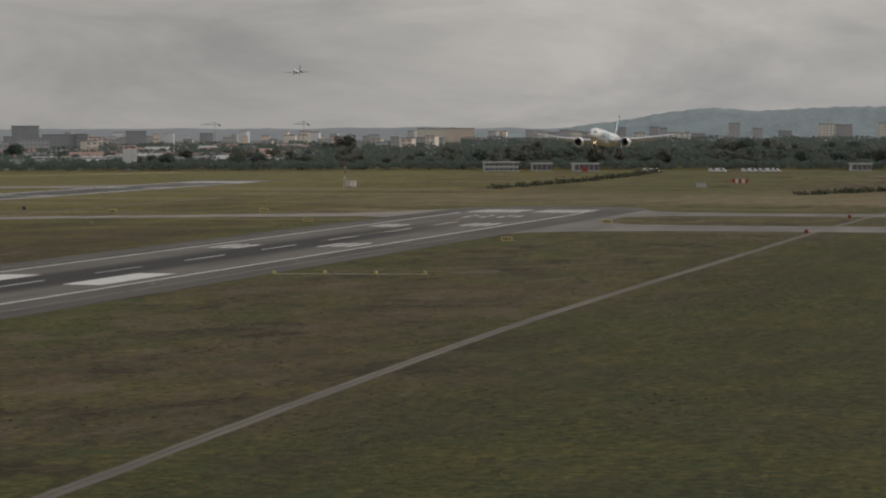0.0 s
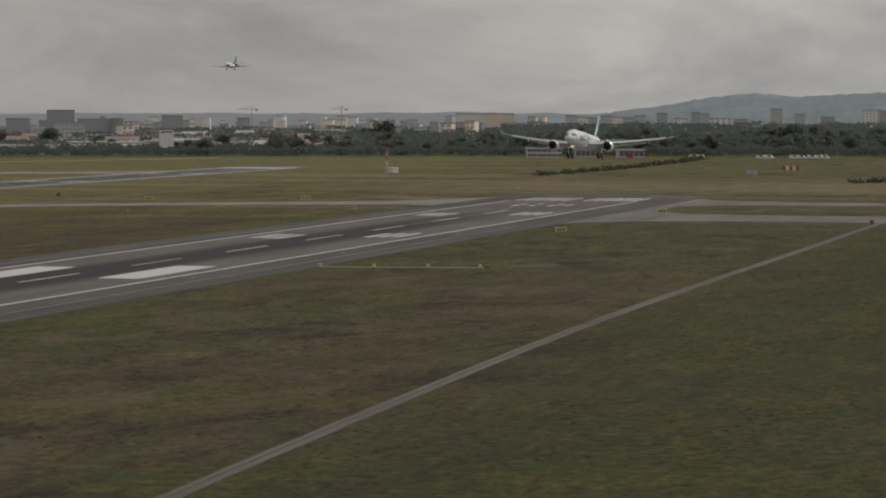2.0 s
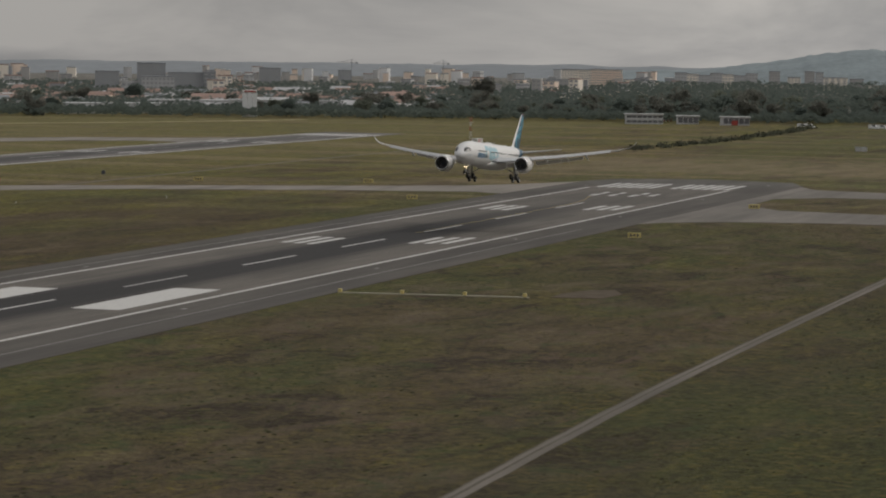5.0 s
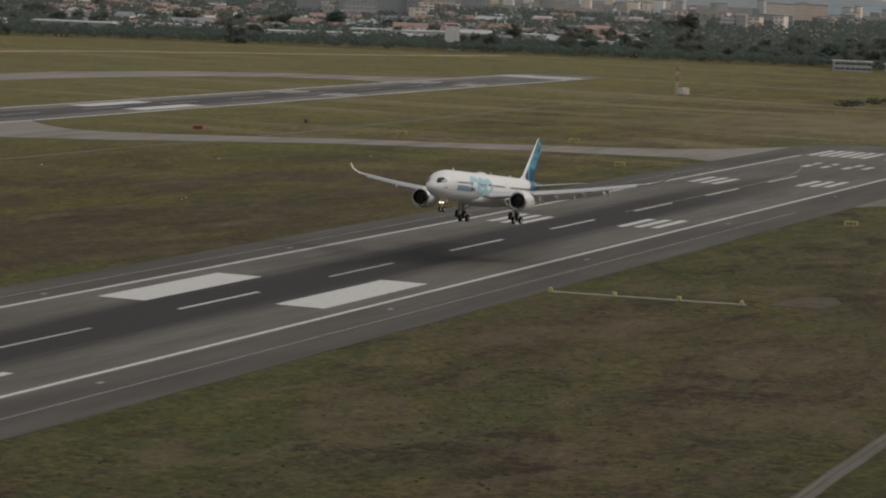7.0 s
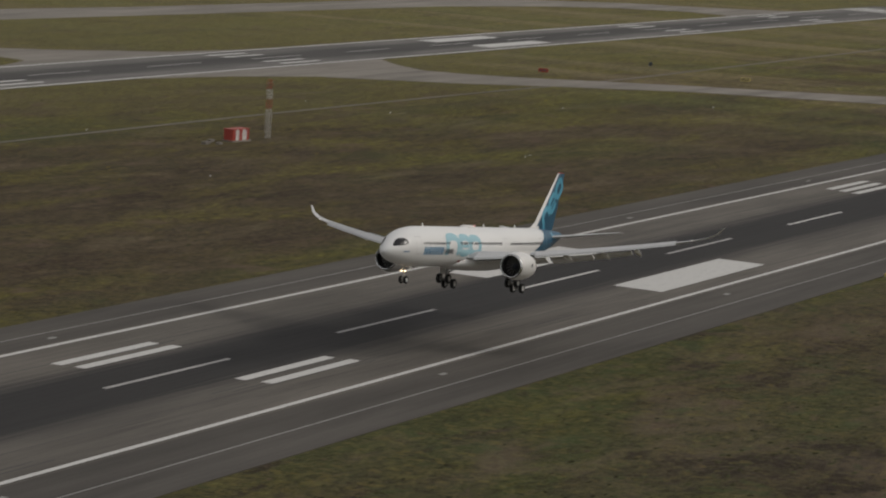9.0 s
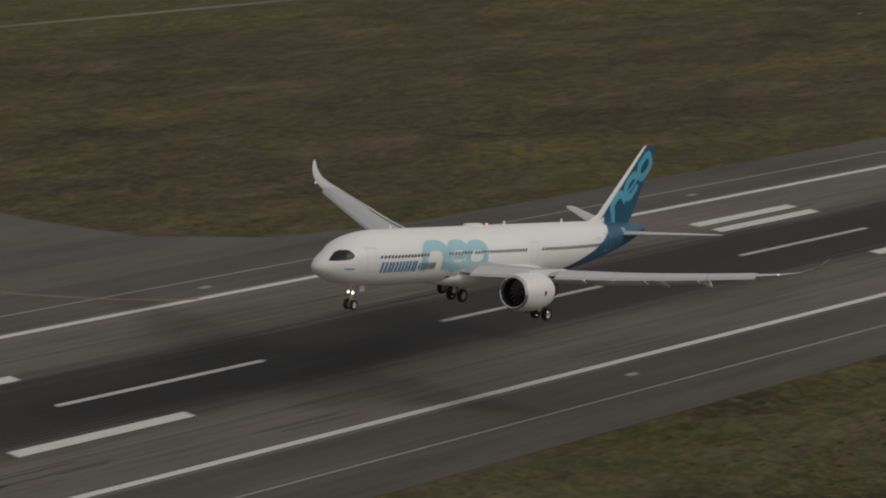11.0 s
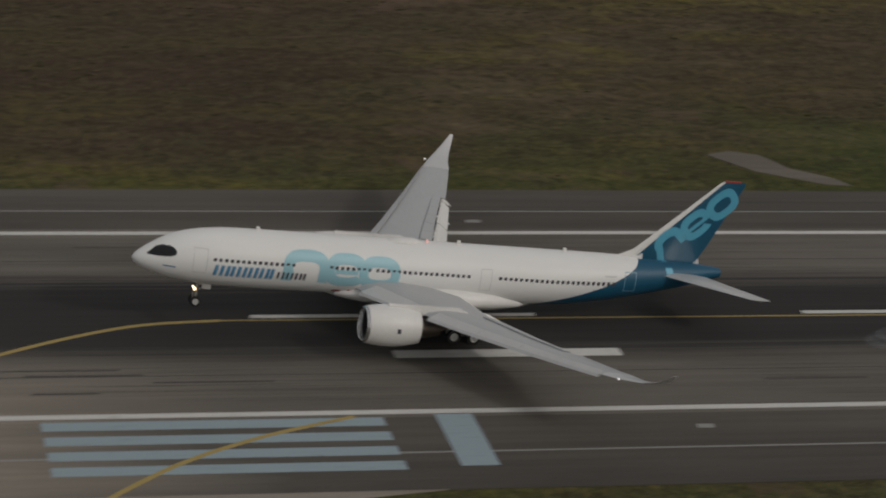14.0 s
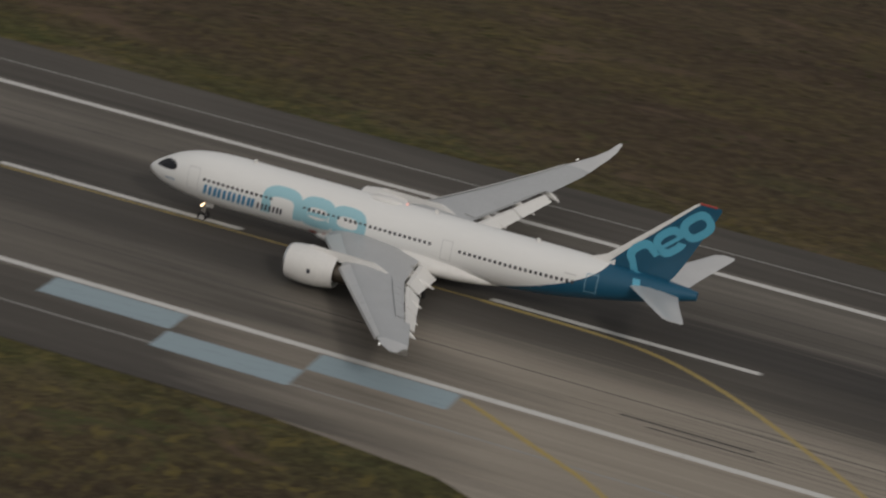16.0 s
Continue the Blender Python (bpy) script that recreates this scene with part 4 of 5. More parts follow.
    patch(rect(2.7, 3.9, 4.35, 4.46), body, "name_bar", NAVY, 0.03, "small blue bar")
    # cabin windows
    b = bmesh.new()
    q = [(-0.12, -0.19), (0.12, -0.19), (0.15, -0.1), (0.15, 0.1), (0.12, 0.19), (-0.12, 0.19), (-0.15, 0.1), (-0.15, -0.1)]
    b.faces.new([b.verts.new((x_, 0, z_)) for x_, z_ in q][::-1])
    low = None
    zw = 5.52
    for s in [7.6 + 0.565 * i for i in range(15)] + [19.4 + 0.565 * i for i in range(8)] + [24.2 + 0.565 * i for i in range(18)] + [37.2 + 0.565 * i for i in range(23)]:
        zc, rw, rh = hull(s)
        p = on_hull(s, zw + (max(0, s - 42) * 0.012), 0.05)
        tilt = math.degrees(math.asin((p[2] - zc) / (rh + 0.05)))
        m = pose(p[0], p[1], p[2], tilt)
        if low is None:
            low = part("cabin_window", b, WINDOW, body)
            low.matrix_basis = m
        else:
            again(low, m, body)
    # doors: outlines of narrow strips
    for s0, s1, z0, z1, mat in ((5.5, 6.9, 4.1, 6.4, SEAM), (35.1, 36.3, 4.2, 6.3, SEAM), (50.9, 52.2, 4.85, 6.75, PALE_BLUE_SEAM)):
        t = 0.07
        patch(rect(s0, s0 + t, z0, z1) + rect(s1 - t, s1, z0, z1) + rect(s0, s1, z0, z0 + t) + rect(s0, s1, z1 - t, z1), body, "door_outline", mat, 0.03, "outline of a closed cabin door")
    patch(rect(21.6, 22.6, 2.95, 3.3), body, "red_panel", RED, 0.06, "small red mark")
    # cockpit glazing: a dark mask round the nose with panes
    for side in (-1, 1):
        panes = (((1.42, 5.20), (2.10, 5.24), (2.22, 5.88), (1.72, 5.56)), ((2.18, 5.25), (2.90, 5.32), (2.90, 6.08), (2.30, 5.92)), ((2.97, 5.33), (3.66, 5.50), (3.60, 5.98), (2.97, 6.09)))
        for k in panes:
            b = bmesh.new()
            f = []
            (a, c, d, e) = [Vector(v) for v in k]
            for i in range(3):
                for j in range(3):
                    def bl(u, v):
                        p = (a.lerp(c, u)).lerp(e.lerp(d, u), v)
                        return on_hull(p.x, p.y, 0.03, side)
                    b.faces.new([b.verts.new(bl(u, v)) for u, v in ((i / 3, j / 3), ((i + 1) / 3, j / 3), ((i + 1) / 3, (j + 1) / 3), (i / 3, (j + 1) / 3))])
            bmesh.ops.remove_doubles(b, verts=b.verts, dist=0.002)
            bmesh.ops.recalc_face_normals(b, faces=b.faces)
            part("cockpit_pane", b, GLASS, body, "dark cockpit window", True)
        mask = []
        for a0, a1, l0, l1, h0, h1 in ((1.22, 1.6, 5.10, 5.12, 5.20, 5.52), (1.6, 2.1, 5.12, 5.16, 5.52, 5.89), (2.1, 2.7, 5.16, 5.22, 5.89, 6.12), (2.7, 3.3, 5.22, 5.30, 6.12, 6.18), (3.3, 3.7, 5.30, 5.44, 6.18, 6.04), (3.7, 3.9, 5.44, 5.60, 6.04, 5.82)):
            for j in range(4):
                def zz(lo, hi, k):
                    return lo + (hi - lo) * k / 4
                mask.append([(a0, zz(l0, h0, j)), (a1, zz(l1, h1, j)), (a1, zz(l1, h1, j + 1)), (a0, zz(l0, h0, j + 1))])
        b = bmesh.new()
        for k in mask:
            b.faces.new([b.verts.new(on_hull(s, z, 0.018, side)) for s, z in k])
        bmesh.ops.recalc_face_normals(b, faces=b.faces)
        part("cockpit_mask", b, DARK, body, "dark frame round the cockpit windows")
    # aerials and beacon
    for s in (12, 33, 44.5):
        b = bmesh.new()
        zt = sum(hull(s)[k] for k in (0, 2))
        loft(b, [[(sx(s) + x_, y_, z_) for x_, y_ in ((0, 0.04), (w, 0), (0, -0.04), (-0.05, 0))] for w, z_ in ((0.45, zt - 0.05), (0.3, zt + 0.4))])
        part("aerial", b, PLANE_WHITE, body)
    b = bmesh.new()
    loft(b, [[(sx(s), w * math.cos(2 * math.pi * i / 12), zz + h * math.sin(2 * math.pi * i / 12)) for i in range(12)] for s, w, zz, h in ((25.5, 0.1, 7.7, 0.05), (26.3, 0.7, 7.72, 0.3), (28.4, 0.7, 7.72, 0.3), (29.4, 0.1, 7.7, 0.05))])
    part("satcom_dome", b, PLANE_WHITE, body, "", True)
    b = bmesh.new()
    bmesh.ops.create_icosphere(b, subdivisions=2, radius=0.14, matrix=Matrix.Translation((sx(29.8), 0, 7.86)))
    part("beacon", b, BEACON, body, "lit red beacon")
    # nose gear
    b = bmesh.new()
    rod(b, (-24.7, 0, 0.55), (-24.55, 0, 2.6), 0.13)
    rod(b, (-24.7, -0.42, 0.52), (-24.7, 0.42, 0.52), 0.09)
    rod(b, (-24.6, 0, 1.5), (-22.9, 0, 2.6), 0.07)
    rod(b, (-24.95, 0, 0.8), (-24.95, 0, 1.5), 0.06)
    nose = part("nose_gear", b, STEEL, plane, "grey nose gear leg with two wheels")
    for y in (-0.36, 0.36):
        build_wheel(nose, -24.7, y, 0.52, 0.52, 0.36)
        b = bmesh.new()
        box(b, -24.3, -23.5, y * 1.6 - 0.03, y * 1.6 + 0.03, 1.9, 2.5)
        part("gear_door", b, PLANE_WHITE, nose)
        b = bmesh.new()
        bmesh.ops.create_uvsphere(b, u_segments=12, v_segments=8, radius=0.12, matrix=Matrix.Translation((-24.92, y * 0.75, 1.72)))
        part("landing_light", b, LANDING_LIGHT, nose, "lit landing light")
    # main gear
    for side in (-1, 1):
        y = side * 5.35
        b = bmesh.new()
        rod(b, (0.0, y, 0.75), (0.12, y - side * 0.2, 3.75), 0.24)
        rod(b, (0.05, y, 1.8), (0.1, y - side * 2.6, 3.1), 0.11)
        rod(b, (0.15, y, 1.3), (0.75, y, 2.2), 0.08)
        rod(b, (0.75, y, 2.2), (0.2, y, 2.9), 0.08)
        gear = part("main_gear", b, STEEL, plane, "grey main gear leg with braces")
        b = bmesh.new()
        rod(b, (-0.99, y, 0.68), (0.99, y, 0.68), 0.16)
        for x in (-0.99, 0.99):
            rod(b, (x, y - 0.85, 0.68), (x, y + 0.85, 0.68), 0.12)
        bogie = part("bogie", b, STEEL, plane, "four-wheel bogie beam with axles")
        MAIN_GEAR.append((gear, bogie, y))
        for x in (-0.99, 0.99):
            for w in (-0.70, 0.70):
                build_wheel(bogie, x, y + w, 0.70, 0.70, 0.50)
        b = bmesh.new()
        box(b, -0.9, 0.9, y + side * 0.55, y + side * 0.62, 1.6, 3.6)
        part("gear_door", b, PLANE_WHITE, gear)
    return plane


airliner = build_airliner()


# ---- the chase jet ----
def build_jet():
    jet = tagged(empty("business_jet"), "small white twin-jet flying ahead, gear down", "aeroplane")
    st = [(-5.6, 0.05, -0.1), (-5.0, 0.45, -0.05), (-3.6, 0.78, 0), (-1.5, 0.85, 0), (2.0, 0.85, 0.02), (4.2, 0.55, 0.25), (6.2, 0.12, 0.5)]
    b = bmesh.new()
    loft(b, [[(x, r * math.cos(2 * math.pi * i / 18), zc + r * math.sin(2 * math.pi * i / 18)) for i in range(18)] for x, r, zc in st])
    part("fuselage", b, PLANE_WHITE, jet, "white fuselage", True)
    for side in (-1, 1):
        b = bmesh.new()
        loft(b, [airfoil(-1.2, 2.9, side * 0.5, -0.55, 0.13), airfoil(-0.7, 2.0, side * 4.0, -0.35, 0.12), airfoil(-0.3, 1.3, side * 6.8, -0.18, 0.1)])
        w = part("wing", b, SLAT_GREY, jet, "", True)
        b = bmesh.new()
        loft(b, [[(x, side * 1.55 + r * math.cos(2 * math.pi * i / 14), 0.35 + r * math.sin(2 * math.pi * i / 14)) for i in range(14)] for x, r in ((2.0, 0.32), (2.1, 0.42), (3.0, 0.45), (4.3, 0.30))])
        part("engine", b, BLUE, jet, "dark blue nacelle", True)
        b = bmesh.new()
        loft(b, [airfoil(4.6, 1.5, side * 0.1, 0.95, 0.09), airfoil(5.3, 0.8, side * 2.6, 1.1, 0.08)])
        part("tailplane", b, PLANE_WHITE, jet, "", True)
        b = bmesh.new()
        rod(b, (0.4, side * 1.5, -0.5), (0.4, side * 1.5, -1.35), 0.08)
        leg = part("main_gear", b, STEEL, jet)
        build_wheel(leg, 0.4, side * 1.5, -1.42, 0.32, 0.22)
    b = bmesh.new()
    loft(b, [[(x + fx * c, fy * c * 0.12, z) for fx, fy in ((0, 0), (0.3, 0.5), (1, 0), (0.3, -0.5))] for x, c, z in ((3.2, 3.2, 0.6), (5.0, 2.2, 2.5), (5.9, 1.7, 3.9))])
    part("fin", b, BLUE, jet, "dark blue fin")
    b = bmesh.new()
    rod(b, (-4.2, 0, -0.6), (-4.2, 0, -1.35), 0.07)
    leg = part("nose_gear", b, STEEL, jet)
    build_wheel(leg, -4.2, 0, -1.42, 0.26, 0.18)
    return jet


business_jet = build_jet()


# ---- airfield furniture ----
def stripes_hut(name, x, y, rz, label, first=0):
    h = tagged(empty(name, x, y, -0.1, rz), label, "shelter", group="red and white shelters")
    for i in range(5):
        b = bmesh.new()
        box(b, -2.75 + 1.1 * i, -1.65 + 1.1 * i, -1.3, 1.3, 0.35, 2.75)
        part("panel", b, RED if i % 2 == first else WHITE, h, "red panel" if i % 2 == first else "white panel")
    b = bmesh.new()
    box(b, -2.9, 2.9, -1.45, 1.45, 2.754, 2.9, None, 0.03)
    part("roof", b, RED if first == 0 else WHITE, h)
    b = bmesh.new()
    box(b, -3.1, 3.1, -1.7, 1.7, -0.2, 0.345)
    part("plinth", b, CONCRETE, h, "concrete plinth")
    b = bmesh.new()
    box(b, 1.0, 1.9, -1.36, -1.305, 0.4, 2.3)
    part("door", b, WHITE, h, "white door")
    return h


def lattice_mast(x, y, height):
    m = tagged(empty("lattice_mast", x, y, -0.1), "red and white lattice antenna mast", "mast")
    n = 6
    for k in range(n):
        b = bmesh.new()
        z0, z1 = height * k / n, height * (k + 1) / n
        w = 0.42
        for a, c in ((-w, -w), (w, -w), (w, w), (-w, w)):
            rod(b, (a, c, z0), (a, c, z1), 0.045, None, 6)
        for j in range(2):
            za, zb = z0 + (z1 - z0) * j / 2, z0 + (z1 - z0) * (j + 1) / 2
            for a, c, d, e in ((-w, -w, w, -w), (w, -w, w, w), (w, w, -w, w), (-w, w, -w, -w)):
                rod(b, (a, c, za), (d, e, zb), 0.022, None, 5)
        part("mast_section", b, RED if k >= 3 and k % 2 == 1 or k == 5 else WHITE, m, "red section" if k >= 3 and k % 2 == 1 or k == 5 else "white section")
    b = bmesh.new()
    for z in (0.55, 0.75, 0.95):
        rod(b, (-0.9, 0, height * z), (0.9, 0, height * z), 0.03, None, 6)
    part("aerial_arms", b, STEEL, m)
    return m


stripes_hut("equipment_shelter", 249.5, 145, -8, "red and white striped equipment shelter in the meadow")
lattice_mast(261, 144, 13.5)
stripes_hut("equipment_shelter", 908, 168, -8, "red and white striped equipment shelter beside a mast", 1)
lattice_mast(901, 169, 12.5)
b = bmesh.new()
for i, (x, y, s) in enumerate(((238, 145.5, 0.9), (240.5, 143.5, 0.7), (243, 147.5, 0.8))):
    box(b, x - s, x + s, y - s * 0.7, y + s * 0.7, -0.3, 0.6 * s, None, 0.05)
tagged(part("concrete_blocks", b, CONCRETE), "pale concrete blocks beside the shelter", "blocks")


def sign(x, y, rz, mat, label, w=3.0, h=1.1):
    if mat is BLACK or "small" in label:
        w, h = 1.1, 1.2
    s = tagged(empty("taxiway_sign", x, y, -0.1, rz), label, "sign", group="airfield signs")
    b = bmesh.new()
    box(b, -w / 2, w / 2, -0.14, 0.14, 0.28, 0.28 + h, None, 0.03)
    part("panel", b, mat, s)
    for k in (-1, 1):
        b = bmesh.new()
        box(b, k * w * 0.32 - 0.06, k * w * 0.32 + 0.06, -0.06, 0.06, -0.2, 0.28)
        part("leg", b, STEEL, s)
    for k in range(3):
        b = bmesh.new()
        box(b, -w * 0.36 + k * w * 0.26, -w * 0.36 + k * w * 0.26 + w * 0.16, -0.152, -0.144, 0.55, 0.28 + h * 0.75)
        part("lettering_bar", b, BLACK, s)
    return s


for x, y, mat, lab in ((334, -50, YELLOW, "yellow taxiway sign with dark bars on the grass"), (533, 142, YELLOW, "yellow taxiway sign with dark bars on the grass"),
                       (464, 47.5, YELLOW, "yellow taxiway sign beside the runway"), (549, 91, YELLOW, "yellow taxiway sign beside the pale taxiway"),
                       (557, 186, BLACK, "dark sign seen from behind"), (496, 194, RED, "red holding sign beside the far runway"), (465, -50, YELLOW, "yellow taxiway sign on the grass island"),
                       (518, -119, RED, "small red marker beside the taxiway"), (396, -121.5, RED, "small red marker beside the taxiway")):
    sign(x, y, -70 if x < 600 else -85, mat, lab)

# the strip with approach lights
light_strip = tagged(empty("light_strip", 173, -38.0, -0.1, 8), "narrow concrete strip with four yellow light markers", "lights")
b = bmesh.new()
box(b, -0.65, 0.65, -33.5, 0, -0.2, 0.14)
part("strip", b, STRIP_CONCRETE, light_strip)
for k in (0, 11.0, 22.0, 32.5):
    b = bmesh.new()
    box(b, -0.35, 0.35, -0.6 - k, 0.0 - k, 0.144, 0.75, None, 0.05)
    part("light_marker", b, YELLOW, light_strip)
b = bmesh.new()
slab(b, [(179.5, -74.5), (188, -74), (197, -77), (199, -81), (190, -84.5), (181, -83)], -0.3, -0.05)
tagged(part("bare_patch", b, BARE), "patch of bare pale earth", "bare earth", kind="structure")
for x, y, rz in ((-111, 105, 30), (-60, 78, 20)):
    b = bmesh.new()
    box(b, -2.4, 2.4, -0.7, 0.7, -0.2, 0.75, None, 0.06)
    o = tagged(part("taxiway_marker_slab", b, WHITE), "low white board on the grass beside the taxiway", "board", group="white boards")
    o.matrix_basis = pose(x, y, -0.05, 0, 0, rz)
rnd = random.Random(5)
b = bmesh.new()
bmesh.ops.create_cone(b, cap_ends=True, segments=8, radius1=0.12, radius2=0.09, depth=0.35, matrix=Matrix.Translation((0, 0, 0.1)))
lamp0 = tagged(part("edge_light", b, WHITE), "small pale light post in the meadow", "light", group="light posts in the meadow")
lamp0.matrix_basis = pose(284.5, 88.5, -0.05)
for x, y in ((396, 136.5), (339, 157), (280.5, 87.5), (346.5, 187), (440, 112), (190, 112), (238, 178)):
    again(lamp0, pose(x, y, -0.05))
for o in [q for q in bpy.data.objects if q.name.startswith("edge_light")]:
    tagged(o, "small pale light post in the meadow", "light", group="light posts in the meadow")
for i in range(-6, 5):
    plate("light_pad", 39.5 - 93.5 * i - 0.8, 39.5 - 93.5 * i + 0.8, -26.5, -25.7, -0.02, 0.004, THIN_PAINT, runway, "pale worn pad")
    plate("light_pad", 23.0 - 91.0 * i - 0.8, 23.0 - 91.0 * i + 0.8, 25.1, 25.9, -0.02, 0.004, THIN_PAINT, runway, "pale worn pad")
# culvert end in the grass on the far side
b = bmesh.new()
slab(b, [(-217, 47), (-213, 41.5), (-206, 37.2), (-203, 36.8), (-204.5, 39.5), (-208.5, 42.5), (-210.5, 47), (-214, 48.5)], -0.3, -0.02)
tagged(part("bare_patch", b, TRACK), "pale bare earth beside the shoulder", "bare earth", kind="structure")

# ---- meadow clumps ----
CLUMP = material("grass_clump", (0.068, 0.070, 0.033), 0.95, 0, 0.3, 1.0, 0, 0, 0.05, 0.3)
DRY = material("dry_clump", (0.090, 0.070, 0.045), 0.95, 0, 0.3, 1.0, 0, 0, 0.05, 0.35)
FLOWER = material("yellow_flowers", (0.17, 0.135, 0.018), 0.95, 0, 0.3, 1.0, 0, 0, 0.1, 0.4)


def clumps(name, label, mat, count, zones, size, seed):
    rnd = random.Random(seed)
    verts, faces = [], []
    tot = sum((z[1] - z[0]) * (z[3] - z[2]) for z in zones)
    for x0, x1, y0, y1 in zones:
        for _ in range(int(count * (x1 - x0) * (y1 - y0) / tot)):
            x, y = rnd.uniform(x0, x1), rnd.uniform(y0, y1)
            if noise.noise(Vector((x * 0.02, y * 0.03, seed))) < rnd.uniform(-0.35, 0.3):
                continue
            r = size * rnd.uniform(0.35, 1.35) ** 1.6
            h = r * rnd.uniform(0.10, 0.28)
            n = len(verts)
            k = 6
            a0 = rnd.random() * 6
            for i in range(k):
                q = r * rnd.uniform(0.6, 1.2)
                verts.append((x + q * 1.5 * math.cos(a0 + 6.283 * i / k), y + q * 0.8 * math.sin(a0 + 6.283 * i / k), -0.12))
            for i in range(3):
                verts.append((x + rnd.uniform(-0.5, 0.5) * r, y + rnd.uniform(-0.3, 0.3) * r, -0.1 + h * rnd.uniform(0.6, 1)))
            for i in range(k):
                faces.append((n + i, n + (i + 1) % k, n + k + i // 2))
            faces += [(n + 1, n + 2, n + k), (n + 2, n + k + 1, n + k), (n + 4, n + k + 2, n + k + 1), (n, n + k, n + k + 2), (n + k, n + k + 1, n + k + 2)]
    me = bpy.data.meshes.new(name)
    me.from_pydata(verts, [], faces)
    me.materials.append(mat)
    tagged(new(name, me), label, "grass", kind="stuff")


NEAR = [(-260, 380, -210, -135), (-250, 400, -122, -41)]
FAR = [(-560, 420, 38, 165), (-100, 700, 178, 232)]
clumps("grass_tufts", "rough green grass tufts over the meadow", CLUMP, 16000, NEAR + FAR + [(-520, 420, -38.8, -37.0)] * 3 + [(-560, 560, 34.4, 36.0)] * 3, 0.34, 1)
TUSSOCK = material("dark_tussock", (0.044, 0.045, 0.022), 0.95, 0, 0.3, 1.0, 0, 0, 0.05, 0.4)
clumps("dark_tussocks", "dark tussocks scattered over the rough meadow", TUSSOCK, 14000, [(-120, 380, -175, -126), (-120, 400, -121, -50), (-450, -150, 55, 110)], 0.36, 11)
clumps("dry_tufts", "dry brown tufts over the meadow", DRY, 12000, NEAR + FAR, 0.34, 2)
clumps("flower_tufts", "yellow flowering tufts in the meadow", FLOWER, 5000, [(430, 1000, 178, 235), (150, 500, 120, 200), (500, 900, 60, 160)], 0.3, 3)

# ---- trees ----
# leaf colours paled and blued to carry the haze of two kilometres
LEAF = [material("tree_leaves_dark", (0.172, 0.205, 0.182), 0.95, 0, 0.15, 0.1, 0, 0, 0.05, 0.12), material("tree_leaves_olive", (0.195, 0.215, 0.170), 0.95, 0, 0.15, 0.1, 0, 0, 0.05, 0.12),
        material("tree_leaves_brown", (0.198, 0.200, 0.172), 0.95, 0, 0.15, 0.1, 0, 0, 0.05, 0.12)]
for leaf in LEAF:
    n_, l_ = leaf.node_tree.nodes, leaf.node_tree.links
    tr, mx = n_.new("ShaderNodeBsdfTranslucent"), n_.new("ShaderNodeMixShader")
    mx.inputs[0].default_value = 0.65
    src = n_["Principled BSDF"].inputs["Base Color"].links[0].from_socket
    l_.new(src, tr.inputs["Color"])
    l_.new(n_["Principled BSDF"].outputs[0], mx.inputs[1])
    l_.new(tr.outputs[0], mx.inputs[2])
    l_.new(mx.outputs[0], n_["Material Output"].inputs["Surface"])
BARK = material("bark", (0.07, 0.055, 0.042), 0.95, 0, 0.3, 1)


def build_tree(seed, height, mat):
    rnd = random.Random(seed)
    t = tagged(empty("tree", 0, -900 - 30 * seed, -0.1), "dark leafy broad-crowned tree at the airfield's edge", "tree", group="trees at the field's edge")
    b = bmesh.new()
    rod(b, (0, 0, -0.3), (0.1, 0, height * 0.45), 0.35, 0.22, 8)
    for i in range(6):
        a = i * 1.05 + rnd.random()
        z = height * rnd.uniform(0.25, 0.45)
        rod(b, (0, 0, z), (height * 0.22 * math.cos(a), height * 0.22 * math.sin(a), z + height * 0.3), 0.16, 0.05, 6)
    part("trunk", b, BARK, t, "brown trunk with limbs")
    verts, faces = [], []
    lumps = [(rnd.uniform(-0.30, 0.30) * height, rnd.uniform(-0.30, 0.30) * height, height * rnd.uniform(0.16, 0.86), height * rnd.uniform(0.12, 0.22)) for _ in range(22)]
    for cx, cy, cz, r in lumps:
        for _ in range(95):
            d = Vector((rnd.gauss(0, 1), rnd.gauss(0, 1), rnd.gauss(0, 1))).normalized() * r * rnd.uniform(0.65, 1.1)
            p = Vector((cx, cy, cz)) + d
            if p.z < 0.6:
                continue
            face = (d.normalized() + Vector((rnd.gauss(0, 0.35), rnd.gauss(0, 0.35), 0.35 + rnd.gauss(0, 0.35)))).normalized()
            u = face.orthogonal().normalized()
            v = face.cross(u)
            w = rnd.uniform(0.30, 0.62) * height / 14
            n = len(verts)
            verts += [p + u * w, p + v * w, p - u * w, p - v * w]
            faces.append((n, n + 1, n + 2, n + 3))
    me = bpy.data.meshes.new("crown")
    me.from_pydata(verts, [], faces)
    me.materials.append(mat)
    c = new("crown", me)
    c.parent = t
    return t


def out_there(az, d, ox=-375, oy=-228):
    return ox + d * math.cos(radians(az)), oy + d * math.sin(radians(az))


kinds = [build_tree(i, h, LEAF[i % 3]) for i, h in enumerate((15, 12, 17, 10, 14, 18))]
rnd = random.Random(21)
used = set()


def plant(i, az, d, scale):
    x, y = out_there(az, d)
    m = pose(x, y, -0.2, 0, 0, rnd.uniform(0, 360)) @ Matrix.Diagonal((scale * rnd.uniform(0.9, 1.3), scale * rnd.uniform(0.9, 1.3), scale, 1))
    if i not in used:
        used.add(i)
        kinds[i].matrix_basis = m
        return
    o = copy_thing(kinds[i], m)
    o.matrix_basis = m


